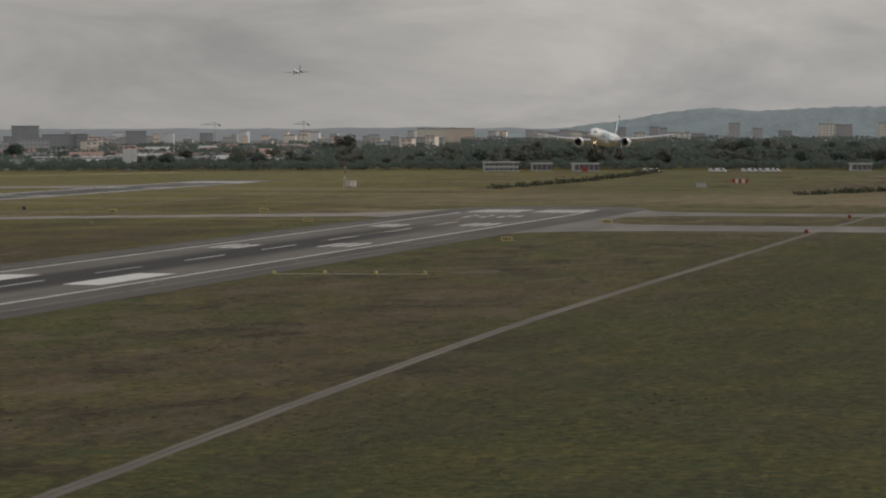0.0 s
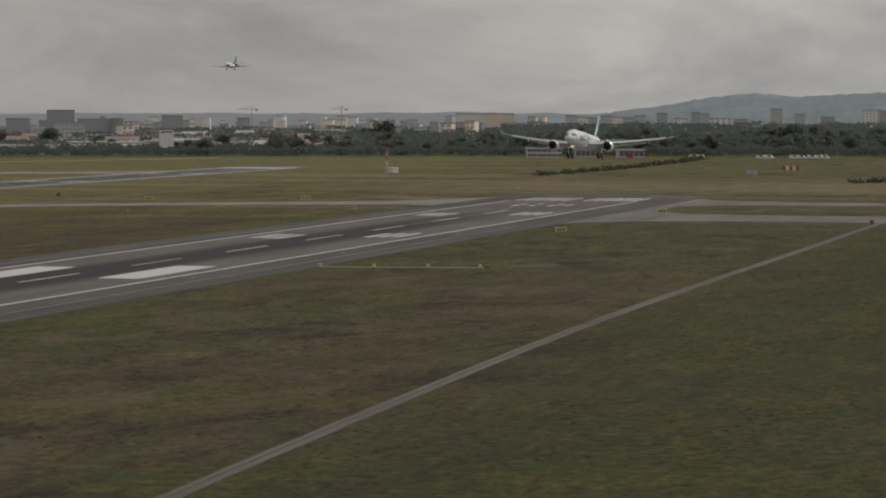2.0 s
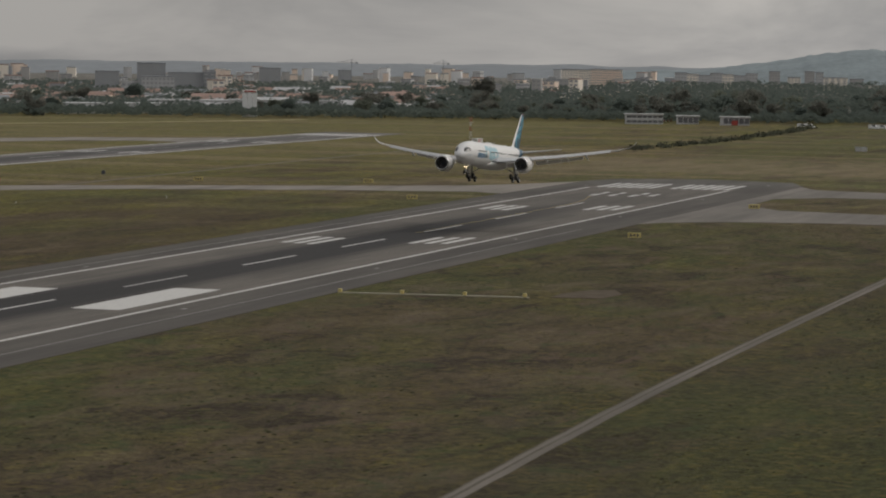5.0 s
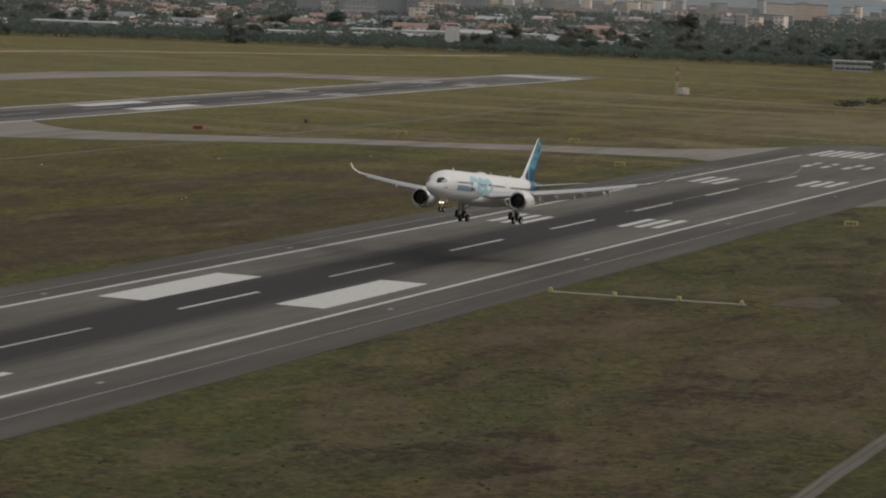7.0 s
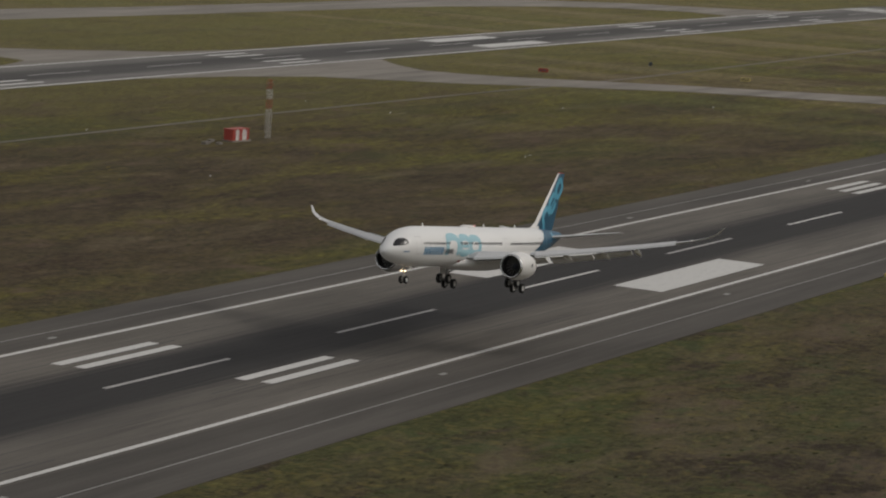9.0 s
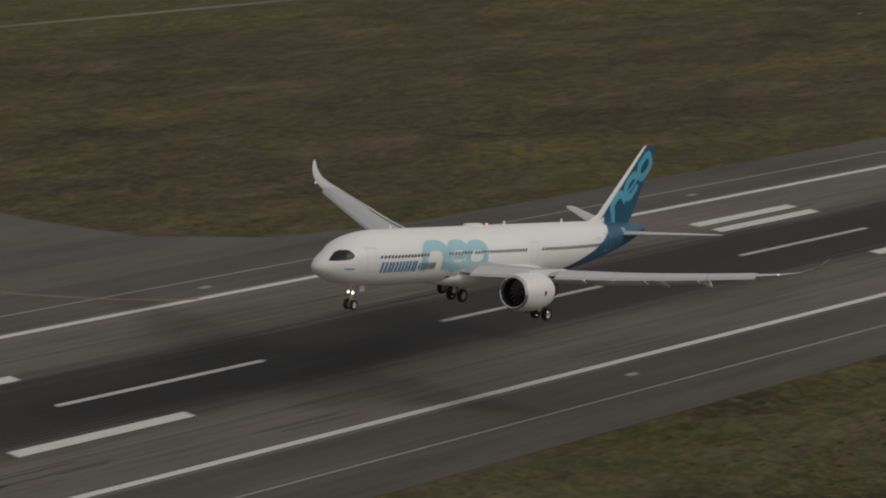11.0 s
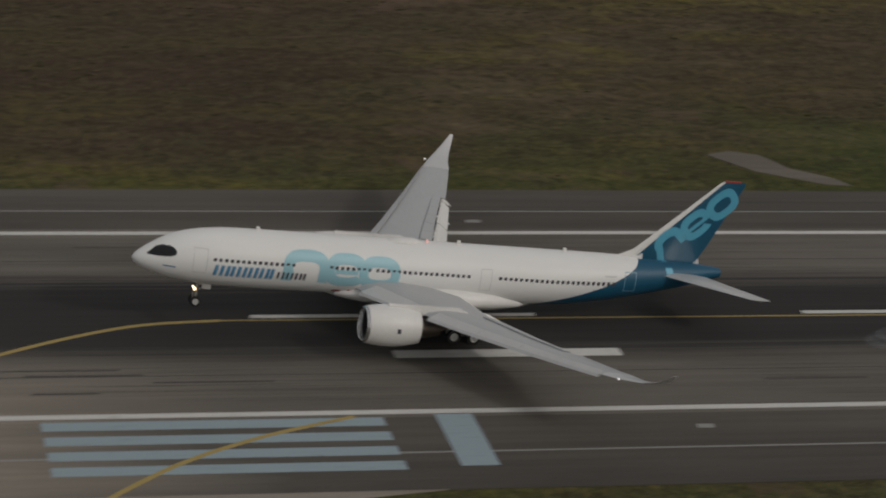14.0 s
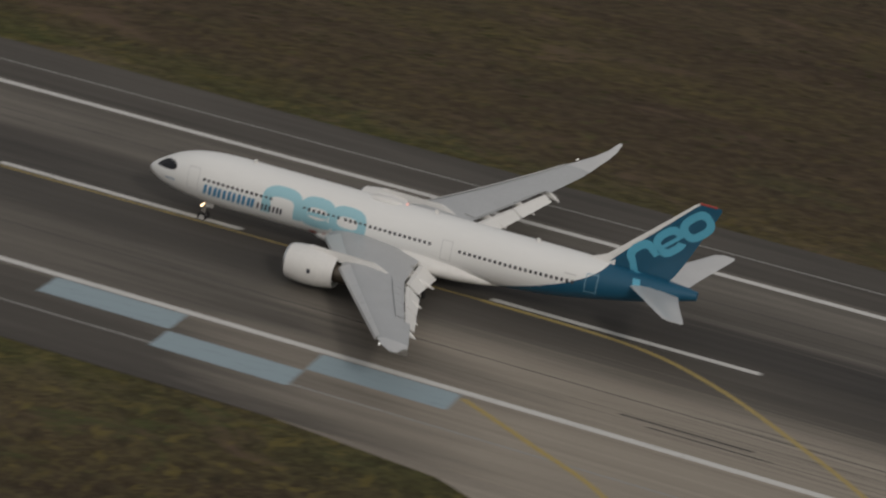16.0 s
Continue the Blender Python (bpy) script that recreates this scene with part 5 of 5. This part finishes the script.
for k in range(210):
    az = rnd.uniform(2.5, 19.5)
    d = rnd.uniform(1790, 2050)
    h = 1.0 if az < 14.5 else 0.75
    plant(rnd.randrange(6), az, d, h * rnd.uniform(0.8, 1.25) * (0.88 if d > 1900 else 0.7))
for k in range(120):
    az = rnd.uniform(16, 34)
    plant(rnd.randrange(6), az, rnd.uniform(1760, 2300), rnd.uniform(0.45, 0.8))
for az, d, s in ((23.9, 2100, 1.0), (17.2, 2350, 1.2), (17.5, 2350, 1.1), (21.1, 1830, 0.75), (20.95, 1840, 0.7), (18.3, 1900, 1.0), (15.2, 1950, 1.0), (9.0, 1950, 1.25), (12.6, 1960, 1.2), (12.2, 1960, 1.2)):
    plant(rnd.randrange(6), az, d, s)
# dark shrubs in a row
b = bmesh.new()
verts, faces = [], []
rnd = random.Random(8)
for i in range(130):
    t = i / 90 if i < 90 else (i - 90) / 40
    x, y = (885 + t * 400, 92 - 10 * math.sin(t * 3) + rnd.uniform(-3, 3)) if i < 90 else (800 + t * 120, -66 - 45 * t + rnd.uniform(-4, 4))
    for _ in range(26):
        p = Vector((x + rnd.gauss(0, 1.5), y + rnd.gauss(0, 1.2), abs(rnd.gauss(0, 0.8))))
        u = Vector((rnd.gauss(0, 1), rnd.gauss(0, 1), rnd.gauss(0, 1))).normalized()
        v = u.orthogonal().normalized()
        n = len(verts)
        verts += [p + u * 0.6, p + v * 0.6, p - u * 0.6, p - v * 0.6]
        faces.append((n, n + 1, n + 2, n + 3))
b.free()
me = bpy.data.meshes.new("shrubs")
me.from_pydata(verts, [], faces)
me.materials.append(material("shrub_leaves", (0.085, 0.088, 0.060), 0.95, 0, 0.2, 0.3, 0, 0, 0.05, 0.2))
tagged(new("shrubs", me), "rows of low dark shrubs across the meadow", "shrubs", kind="stuff")

# far woods behind the belt, one mass of leaf clumps
verts, faces = [], []
rnd = random.Random(4)
for k in range(100000):
    az = rnd.uniform(2.5, 36)
    d = rnd.uniform(1830, 2900) if k % 3 else rnd.uniform(1765, 1880)
    top = 5.5 * (1 + 0.6 * noise.noise(Vector((az * 4, 7, 0)))) if k % 3 == 0 else (11.5 if az < 14.8 else 7) * (1 + 0.35 * noise.noise(Vector((az * 1.7, d * 0.004, 0)))) + (2 if d > 2200 else 0)
    x, y = out_there(az, d)
    p = Vector((x, y, rnd.uniform(0.1, 1) ** 0.6 * top))
    face = Vector((-0.5 + rnd.gauss(0, 0.25), -0.25 + rnd.gauss(0, 0.25), 0.75 + rnd.gauss(0, 0.2))).normalized()
    u = face.orthogonal().normalized()
    v = face.cross(u)
    w = rnd.uniform(0.6, 1.5)
    n = len(verts)
    verts += [p + u * w, p + v * w, p - u * w, p - v * w]
    faces.append((n, n + 1, n + 2, n + 3))
me = bpy.data.meshes.new("far_woods")
me.from_pydata(verts, [], faces)
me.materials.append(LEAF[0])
tagged(new("far_woods", me), "dark woods and hedges in front of the town", "woods", kind="stuff")

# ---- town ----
# haze painted into walls, roofs, windows; cream and pink lifted for sunlit fronts
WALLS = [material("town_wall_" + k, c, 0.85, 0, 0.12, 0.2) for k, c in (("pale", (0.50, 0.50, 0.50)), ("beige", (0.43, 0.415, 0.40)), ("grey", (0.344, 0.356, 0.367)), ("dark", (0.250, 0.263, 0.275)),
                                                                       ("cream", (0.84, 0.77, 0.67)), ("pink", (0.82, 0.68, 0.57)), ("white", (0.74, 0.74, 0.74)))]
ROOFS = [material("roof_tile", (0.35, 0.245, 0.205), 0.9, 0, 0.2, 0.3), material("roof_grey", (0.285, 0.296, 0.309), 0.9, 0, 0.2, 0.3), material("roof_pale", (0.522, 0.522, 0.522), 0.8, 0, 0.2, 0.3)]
HAZED_WINDOW = material("town_window", (0.34, 0.345, 0.35), 0.3)


def block(name, label, az, d, w, depth, h, wall, storeys=0, bays=0, turn=0, roof=None, cat="building", pitched=False):
    x, y = out_there(az, d)
    hs = tagged(empty(name, x, y, -0.3, az + turn), label, cat)
    b = bmesh.new()
    box(b, -depth / 2, depth / 2, -w / 2, w / 2, 0, h)
    part("wall", b, wall, hs)
    b = bmesh.new()
    if pitched:
        loft(b, [[(-depth / 2 - 0.4, yy, h + 0.004), (0, yy, h + depth * 0.24), (depth / 2 + 0.4, yy, h + 0.004)] for yy in (-w / 2 - 0.4, w / 2 + 0.4)])
    else:
        box(b, -depth / 2 - 0.3, depth / 2 + 0.3, -w / 2 - 0.3, w / 2 + 0.3, h + 0.004, h + 0.9)
    part("roof", b, roof or ROOFS[1], hs)
    if storeys:
        fh, bw = h / storeys, w / bays
        b = bmesh.new()
        box(b, -depth / 2 - 0.12, -depth / 2 - 0.004, -bw * 0.3, bw * 0.3, 0, fh * 0.5)
        win = None
        for i in range(storeys):
            for j in range(bays):
                m = pose(0, -w / 2 + bw * (j + 0.5), fh * (i + 0.32))
                if win is None:
                    win = part("window", b, HAZED_WINDOW, hs)
                    win.matrix_basis = m
                else:
                    again(win, m, hs)
    return hs


# slab blocks of flats
for i, (az, w, h, wall) in enumerate(((15.52, 17, 22.0, 4), (15.25, 15, 21.6, 4), (15.00, 12, 22.4, 5), (14.79, 10, 22.0, 5), (14.61, 12, 21.8, 5))):
    block("apartment_block", "pale slab block of flats with many windows", az, 3000 + 6 * i, w, 14, h, WALLS[wall], 9, 6)
block("apartment_block", "lower beige block of flats in front", 15.72, 2750, 24, 12, 14, WALLS[1], 5, 6)
for i in range(7):
    block("apartment_block", "long row of pale flats below the hill", 13.35 - 0.23 * i, 3050, 12.5, 12, 19.5 - (i % 3) * 1.2, WALLS[(0, 4, 0)[i % 3]], 6, 4)
for az, w, h, wall in ((11.53, 11, 22.5, 1), (10.85, 10, 23, 1), (10.66, 8, 22, 0), (10.35, 24, 17, 4), (11.15, 13, 17, 4), (9.95, 14, 16, 1)):
    block("tower_block", "pale tower block below the hill", az, 2950, w, 14, h, WALLS[wall], 8, 4)
for az, w, h, wall in ((9.22, 14, 26, 0), (8.75, 12, 20, 0), (8.2, 16, 17, 2), (7.35, 20, 25, 4), (7.02, 20, 24, 1), (6.2, 16, 26, 4), (5.85, 18, 25, 1), (5.0, 24, 22, 0), (4.0, 24, 22, 2)):
    block("tower_block", "hazy pale tower block below the hill", az, 3300, w, 14, h, WALLS[wall], 8, 5)
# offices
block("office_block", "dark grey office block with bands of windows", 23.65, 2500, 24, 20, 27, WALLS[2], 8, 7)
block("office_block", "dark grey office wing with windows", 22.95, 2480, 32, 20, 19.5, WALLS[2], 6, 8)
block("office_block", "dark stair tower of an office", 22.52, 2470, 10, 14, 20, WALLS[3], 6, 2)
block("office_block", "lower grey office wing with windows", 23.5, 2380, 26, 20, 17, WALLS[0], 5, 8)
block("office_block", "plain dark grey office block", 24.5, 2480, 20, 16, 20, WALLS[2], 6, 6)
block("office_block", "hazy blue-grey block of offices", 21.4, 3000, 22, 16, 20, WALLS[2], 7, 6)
rnd = random.Random(77)
for k in range(350):
    az = rnd.uniform(13.4, 36)
    far = k % 5 in (0, 2)
    d = rnd.uniform(3200, 4000) if far else rnd.uniform(2350, 3200)
    top = max(5.0, 34 - d * math.tan(radians(rnd.uniform(0.27, 0.44) if far else rnd.uniform(0.38, 0.80))))
    w = rnd.uniform(5, 14)
    wall = WALLS[rnd.choice((0, 0, 1, 1, 2, 4, 4, 5, 5, 6))]
    if far:
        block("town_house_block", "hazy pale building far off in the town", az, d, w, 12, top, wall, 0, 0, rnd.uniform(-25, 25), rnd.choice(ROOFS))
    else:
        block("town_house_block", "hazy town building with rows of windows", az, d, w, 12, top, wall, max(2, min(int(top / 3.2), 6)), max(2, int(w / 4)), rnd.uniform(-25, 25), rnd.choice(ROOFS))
for k in range(210):
    az = rnd.uniform(18.0, 36)
    d = rnd.uniform(1900, 2750)
    w = rnd.uniform(9, 26)
    block("house", "suburban house with a tiled roof", az, d, w, rnd.uniform(8, 13), rnd.uniform(3.5, 7.5), WALLS[rnd.choice((0, 1, 4, 5, 6))], 2 if w < 16 else 1, max(2, int(w / 4)), rnd.uniform(-40, 40), ROOFS[rnd.choice((0, 0, 0, 1, 2))], "house", True)
# sheds and low white buildings at the field's edge
for az, d, w, h, wall in ((23.9, 1880, 46, 5.5, 6), (22.7, 1950, 60, 6.5, 0), (21.6, 1900, 30, 8, 0), (20.2, 2000, 34, 6, 6), (24.9, 1850, 30, 6, 6), (26.5, 1900, 60, 6, 0), (18.9, 1900, 22, 6, 6), (28.8, 1850, 50, 7, 2), (31, 1850, 60, 7, 1)):
    block("warehouse", "long low pale warehouse at the field's edge", az, d, w, 22, h, WALLS[wall], 1, max(4, int(w / 5)), rnd.uniform(-8, 8), ROOFS[2])
EDGE_WINDOW = material("shaded_window", (0.12, 0.12, 0.125), 0.3)
for az, d, w, h, floors in ((14.03, 1735, 22, 5.6, 2), (13.2, 1745, 13, 4.6, 1), (12.3, 1735, 17, 4.6, 1), (6.7, 1735, 14, 4.2, 1), (5.9, 1740, 12, 4.4, 1)):
    x, y = out_there(az, d)
    hs = tagged(empty("airfield_building", x, y, -0.2, az), "low white building with dark windows at the field's edge", "building")
    b = bmesh.new()
    box(b, -4, 4, -w / 2, w / 2, 0, h)
    part("wall", b, WALLS[0], hs)
    b = bmesh.new()
    box(b, -4.6, 4.6, -w / 2 - 0.6, w / 2 + 0.6, h + 0.004, h + 0.5)
    part("roof", b, ROOFS[2], hs)
    for f in range(floors):
        z0 = 0.9 + f * h / floors
        for j in range(int(w / 3)):
            b = bmesh.new()
            box(b, -4.1, -4.004, -w / 2 + 3 * j + 0.3, -w / 2 + 3 * j + 2.9, z0, z0 + h / floors - 1.4)
            part("window", b, EDGE_WINDOW, hs)
    if 12 < az < 13:
        b = bmesh.new()
        box(b, -4.2, -4.104, -1.8, 1.8, 0, 2.8)
        part("door", b, RED, hs, "wide red door")
# white tower with a red band
x, y = out_there(21.62, 1800)
tw = tagged(empty("white_tower", x, y, -0.2, 22), "white industrial tower with a red band at its top", "tower")
for k in range(3):
    b = bmesh.new()
    box(b, -4, 4, -4.6 + 3.0 * k, -1.7 + 3.0 * k, 0, 14.2 + 0.5 * (k % 2), None, 0.15)
    part("tower_bay", b, WALLS[6], tw)
b = bmesh.new()
box(b, -4.2, 4.2, -4.4, 4.2, 14.75, 16.2)
part("head", b, WALLS[6], tw)
b = bmesh.new()
box(b, -4.3, -4.204, -3.6, 3.2, 15.0, 15.9)
part("red_band", b, RED, tw)
# cranes
for az, d, h, arm in ((19.8, 3000, 28, 22), (18.0, 2900, 28.5, 15)):
    x, y = out_there(az, d)
    cr = tagged(empty("tower_crane", x, y, -0.2, az + 90), "tower crane above the town roofs", "crane", group="cranes")
    b = bmesh.new()
    rod(b, (0, 0, 0), (0, 0, h - 2), 0.28, 0.28, 4)
    part("tower", b, WALLS[3], cr)
    b = bmesh.new()
    rod(b, (-6, 0, h - 1), (arm * 0.7, 0, h - 1), 0.25, 0.18, 4)
    rod(b, (0, 0, h - 2), (0, 0, h + 2), 0.3, 0.2, 4)
    rod(b, (0, 0, h + 2), (arm * 0.5, 0, h - 0.8), 0.15, 0.15, 4)
    rod(b, (0, 0, h + 2), (-5, 0, h - 0.8), 0.15, 0.15, 4)
    part("jib", b, WALLS[3], cr)
    b = bmesh.new()
    box(b, -6.5, -4, -0.8, 0.8, h - 2.6, h - 1.3)
    part("counterweight", b, WALLS[2], cr)


# parked vehicles and striped boards at the far side
def van(x, y, rz):
    v = tagged(empty("van", x, y, -0.1, rz), "white parked van on the far field edge", "vehicle", group="parked vehicles")
    b = bmesh.new()
    loft(b, [[(-2.9, yy, 0.45), (-2.9, yy, 1.2), (-1.9, yy, 1.4), (-1.2, yy, 2.35), (2.7, yy, 2.45), (2.9, yy, 0.45)] for yy in (-1.0, 1.0)])
    part("body", b, WALLS[6], v, "dull white body")
    b = bmesh.new()
    loft(b, [[(-1.75, yy, 1.5), (-1.18, yy, 2.25), (0.6, yy, 2.25), (0.6, yy, 1.5)] for yy in (-1.01, 1.01)])
    part("window", b, GLASS, v)
    for xx in (-1.9, 1.9):
        for yy in (-0.9, 0.9):
            build_wheel(v, xx, yy, 0.38, 0.38, 0.22)


for az in (11.02, 10.88, 9.68, 9.52, 9.02, 8.88, 8.66, 8.42, 8.52):
    van(*out_there(az, 1690), 80)
for x, y, w in ((1015, -4, 8), (1190, 640, 8), (1395, 420, 8), (1370, 200, 8), (1376, 195, 5)):
    ba = tagged(empty("barrier_boards", x, y, -0.1, 98), "red and white striped barrier boards on the grass", "barrier", group="striped barriers")
    for k in range(5):
        b = bmesh.new()
        box(b, -w / 2 + w * k / 5, -w / 2 + w * (k + 1) / 5, -0.3, 0.3, 0, 2.2)
        part("board", b, RED if k % 2 == 0 else WHITE, ba, "red board" if k % 2 == 0 else "white board")

cabinet = tagged(empty("equipment_cabinet", 930, 1, -0.1, 98), "small pale equipment cabinet on the grass", "cabinet")
for k in (-1, 1):
    b = bmesh.new()
    box(b, k * 1.3 - 1.15, k * 1.3 + 1.15, -0.8, 0.8, 0, 1.9, None, 0.05)
    part("body", b, WALLS[0], cabinet)
b = bmesh.new()
box(b, -2.6, 2.6, -0.95, 0.95, 1.904, 2.02)
part("roof", b, WALLS[2], cabinet)

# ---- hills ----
# the haze over the hills is mixed into these bluish grey base colours
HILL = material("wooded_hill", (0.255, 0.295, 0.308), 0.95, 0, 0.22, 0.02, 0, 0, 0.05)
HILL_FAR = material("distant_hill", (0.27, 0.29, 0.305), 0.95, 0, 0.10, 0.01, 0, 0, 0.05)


def ridge(name, label, mat, az0, az1, d, height, depth, n=150):
    b = bmesh.new()
    rows = []
    for i in range(n + 1):
        az = az0 + (az1 - az0) * i / n
        h = height(az)
        col = []
        for k in range(9):
            f = k / 8
            x, y = out_there(az, d + depth * (f - 0.5) * 2)
            bump = noise.noise(Vector((az * 5, f * 4, 2))) * 3 + noise.noise(Vector((az * 25, f * 9, 5))) * 1.6
            z = max(-1, h * math.sin(math.pi * min(1, f * 1.05)) ** 0.8 + bump * (h / 60))
            col.append(b.verts.new((x, y, z)))
        rows.append(col)
    for p, q in zip(rows, rows[1:]):
        for k in range(8):
            b.faces.new((p[k], q[k], q[k + 1], p[k + 1]))
    return tagged(part(name, b, mat, None, "", True), label, "hill", kind="structure")


def hill_height(az):
    k = max(0.0, min(1.0, (13.8 - az) / 5.0))
    return 14 + 34 * (k * k * (3 - 2 * k)) - 4.5 * math.exp(-((az - 8.6) / 0.9) ** 2) + 3 * math.exp(-((az - 10.3) / 0.8) ** 2) + 3 * noise.noise(Vector((az * 1.2, 0, 0))) + 1.6 * noise.noise(Vector((az * 9, 4, 0)))


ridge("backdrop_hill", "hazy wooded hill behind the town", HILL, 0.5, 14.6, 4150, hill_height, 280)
ridge("backdrop_ridge", "faint hills on the horizon, hazed blue-grey", HILL_FAR, 12, 40, 4420, lambda az: 18 + 5 * noise.noise(Vector((az * 0.8, 3, 0))), 200)


# ---- tyre smoke at touchdown: soft pieces that rise from the wheels' tracks and drift ----
SMOKE = bpy.data.materials.new("tyre_smoke")
SMOKE.use_nodes = True
sn, sl = SMOKE.node_tree.nodes, SMOKE.node_tree.links
sb = sn["Principled BSDF"]
sb.inputs["Base Color"].default_value, sb.inputs["Roughness"].default_value = (0.42, 0.47, 0.52, 1), 1.0
s_tc, s_no, s_rg = sn.new("ShaderNodeTexCoord"), sn.new("ShaderNodeTexNoise"), sn.new("ShaderNodeMapRange")
s_no.inputs["Scale"].default_value, s_no.inputs["Detail"].default_value = 0.9, 5
s_rg.inputs["From Min"].default_value, s_rg.inputs["From Max"].default_value = 0.42, 0.72
s_rg.inputs["To Max"].default_value = 0.13
sl.new(s_tc.outputs["Object"], s_no.inputs["Vector"])
sl.new(s_no.outputs["Fac"], s_rg.inputs["Value"])
sl.new(s_rg.outputs[0], sb.inputs["Alpha"])
PUFFS = []
rnd = random.Random(31)


def puff(x, y, z, r, t0, t1, drift):
    b = bmesh.new()
    bmesh.ops.create_icosphere(b, subdivisions=3, radius=r)
    for v in b.verts:
        v.co *= 1 + 0.35 * noise.noise(v.co * (1.3 / r) + Vector((x, y, 0)))
        v.co.x *= 1.7
        v.co.z *= 0.75
    o = tagged(part("smoke_puff", b, SMOKE, None, "", True), "thin blue-grey puff of tyre smoke over the runway", "smoke", group="tyre smoke")
    o.visible_shadow = False
    PUFFS.append((o, x, y, z, r, t0, t1, drift))


for i in range(16):
    puff(-213 + 1.05 * i, -8.4 - 0.14 * i + rnd.uniform(-0.8, 0.8), rnd.uniform(0.6, 1.7), rnd.uniform(0.9, 1.5), 13.15, 14.4, -7)
for i in range(16):
    puff(-288 + 1.3 * i, 3.2 + rnd.uniform(-1.0, 1.0), rnd.uniform(0.7, 2.2), rnd.uniform(1.0, 1.7), 14.15, 15.5, -5)


# ---- what moves ----
def fly(x, y, z, yaw, pitch, roll):
    return pose(x, y, z, roll, pitch, yaw)


def motions():
    walk(airliner, [
        (0.0, fly(734.80, 6.24, 19.60, 0.52, 4.06, -0.36)),
        (1.5, fly(632.75, 4.98, 15.59, 2.21, 4.38, 0.69)),
        (3.0, fly(523.56, 1.01, 13.62, 2.64, 3.47, 0.79)),
        (5.5, fly(318.21, -10.46, 11.01, 2.36, 3.94, -0.08)),
        (7.0, fly(220.57, -8.24, 7.33, 0.77, 5.69, -1.67)),
        (8.0, fly(141.43, -13.03, 7.66, 1.20, 5.10, -3.24)),
        (9.0, fly(66.99, -16.31, 8.07, 3.23, 6.13, -3.24)),
        (10.0, fly(-3.15, -18.29, 8.40, 5.34, 6.71, -2.11)),
        (12.5, fly(-164.42, -18.56, 9.03, 6.60, 7.73, -0.54)),
        (13.0, fly(-196.31, -15.00, 6.75, 6.00, 7.34, -0.03)),
        (13.5, fly(-224.98, -6.48, 2.71, 4.85, 6.56, 0.09)),
        (14.0, fly(-259.40, -1.24, 0.02, 3.76, 5.55, -0.64)),
        (14.5, fly(-292.36, -1.29, -0.31, 1.85, 3.93, -0.79)),
        (15.0, fly(-328.61, -1.12, -0.28, 0.64, 2.72, 0.25)),
        (15.5, fly(-360.95, -0.48, -0.41, 0.17, 1.48, -0.22)),
        (16.0, fly(-396.60, 0.53, -0.60, 0.54, 0.59, -0.31)),
    ])
    for gear, bogie, y in MAIN_GEAR:
        def hang(drop, tilt):
            return pose(0, y, 0.68 - drop, 0, tilt, 0) @ pose(0, -y, -0.68)
        walk(gear, [(0.0, pose(0, 0, -0.85)), (12.3, pose(0, 0, -0.85)), (12.9, pose(0, 0, -0.7)), (13.5, pose(0, 0, -0.1)), (13.9, pose(0, 0, 0)), (16.0, pose(0, 0, 0))])
        walk(bogie, [(0.0, hang(0.9, 22)), (12.3, hang(0.9, 22)), (12.9, hang(0.7, 14)), (13.3, hang(0.25, 2)), (13.5, hang(0.1, 0)), (13.9, hang(0, 0)), (16.0, hang(0, 0))])
    for o, x, y, z, r, t0, t1, drift in PUFFS:
        walk(o, [(0.0, pose(x + 2, y, -3 - r)), (t0 - 0.2, pose(x + 2, y, -3 - r)), (t0 + 0.15, pose(x, y, z * 0.7)), (t0 + 0.5, pose(x + 0.4 * drift, y, z)), (t1, pose(x + 0.8 * drift, y + 0.5, z + 0.4)),
                 (t1 + 0.4, pose(x + drift, y + 0.5, -3 - r)), (16.0, pose(x + drift, y + 0.5, -3 - r))])
    for wing, side in WINGS:
        def flex(deg):
            return pose(0, side * 2.2, 3.55) @ pose(0, 0, 0, side * deg) @ pose(0, -side * 2.2, -3.55)
        walk(wing, [(0.0, flex(0.9)), (8.0, flex(1.2)), (12.5, flex(1.3)), (13.5, flex(0.3)), (14.0, flex(-0.3)), (14.5, flex(-1.0)), (15.0, flex(-1.1)), (16.0, flex(-1.5))])
    walk(business_jet, [(0.0, fly(937.4, 205.0, 56.3, 3, 5, 0)), (0.5, fly(841.4, 185.1, 53.5, 3, 5, 0)), (1.0, fly(748.3, 164.8, 50.6, 3, 5, 0)), (1.5, fly(661.0, 145.2, 48.1, 3, 5, 0)), (2.0, fly(578.0, 128.8, 46.5, 3, 5, 0)), (2.5, fly(495.4, 112.2, 45.2, 3, 5, 0)), (3.0, fly(412.9, 94.1, 44.5, 3, 5, 0)), (5.5, fly(-32.1, 4.1, 41.5, 3, 5, 0)), (10.0, fly(-480, 10, 60, 0, 5, 0)), (16.0, fly(-1150, 0, 150, 0, 6, 0))])


motions()
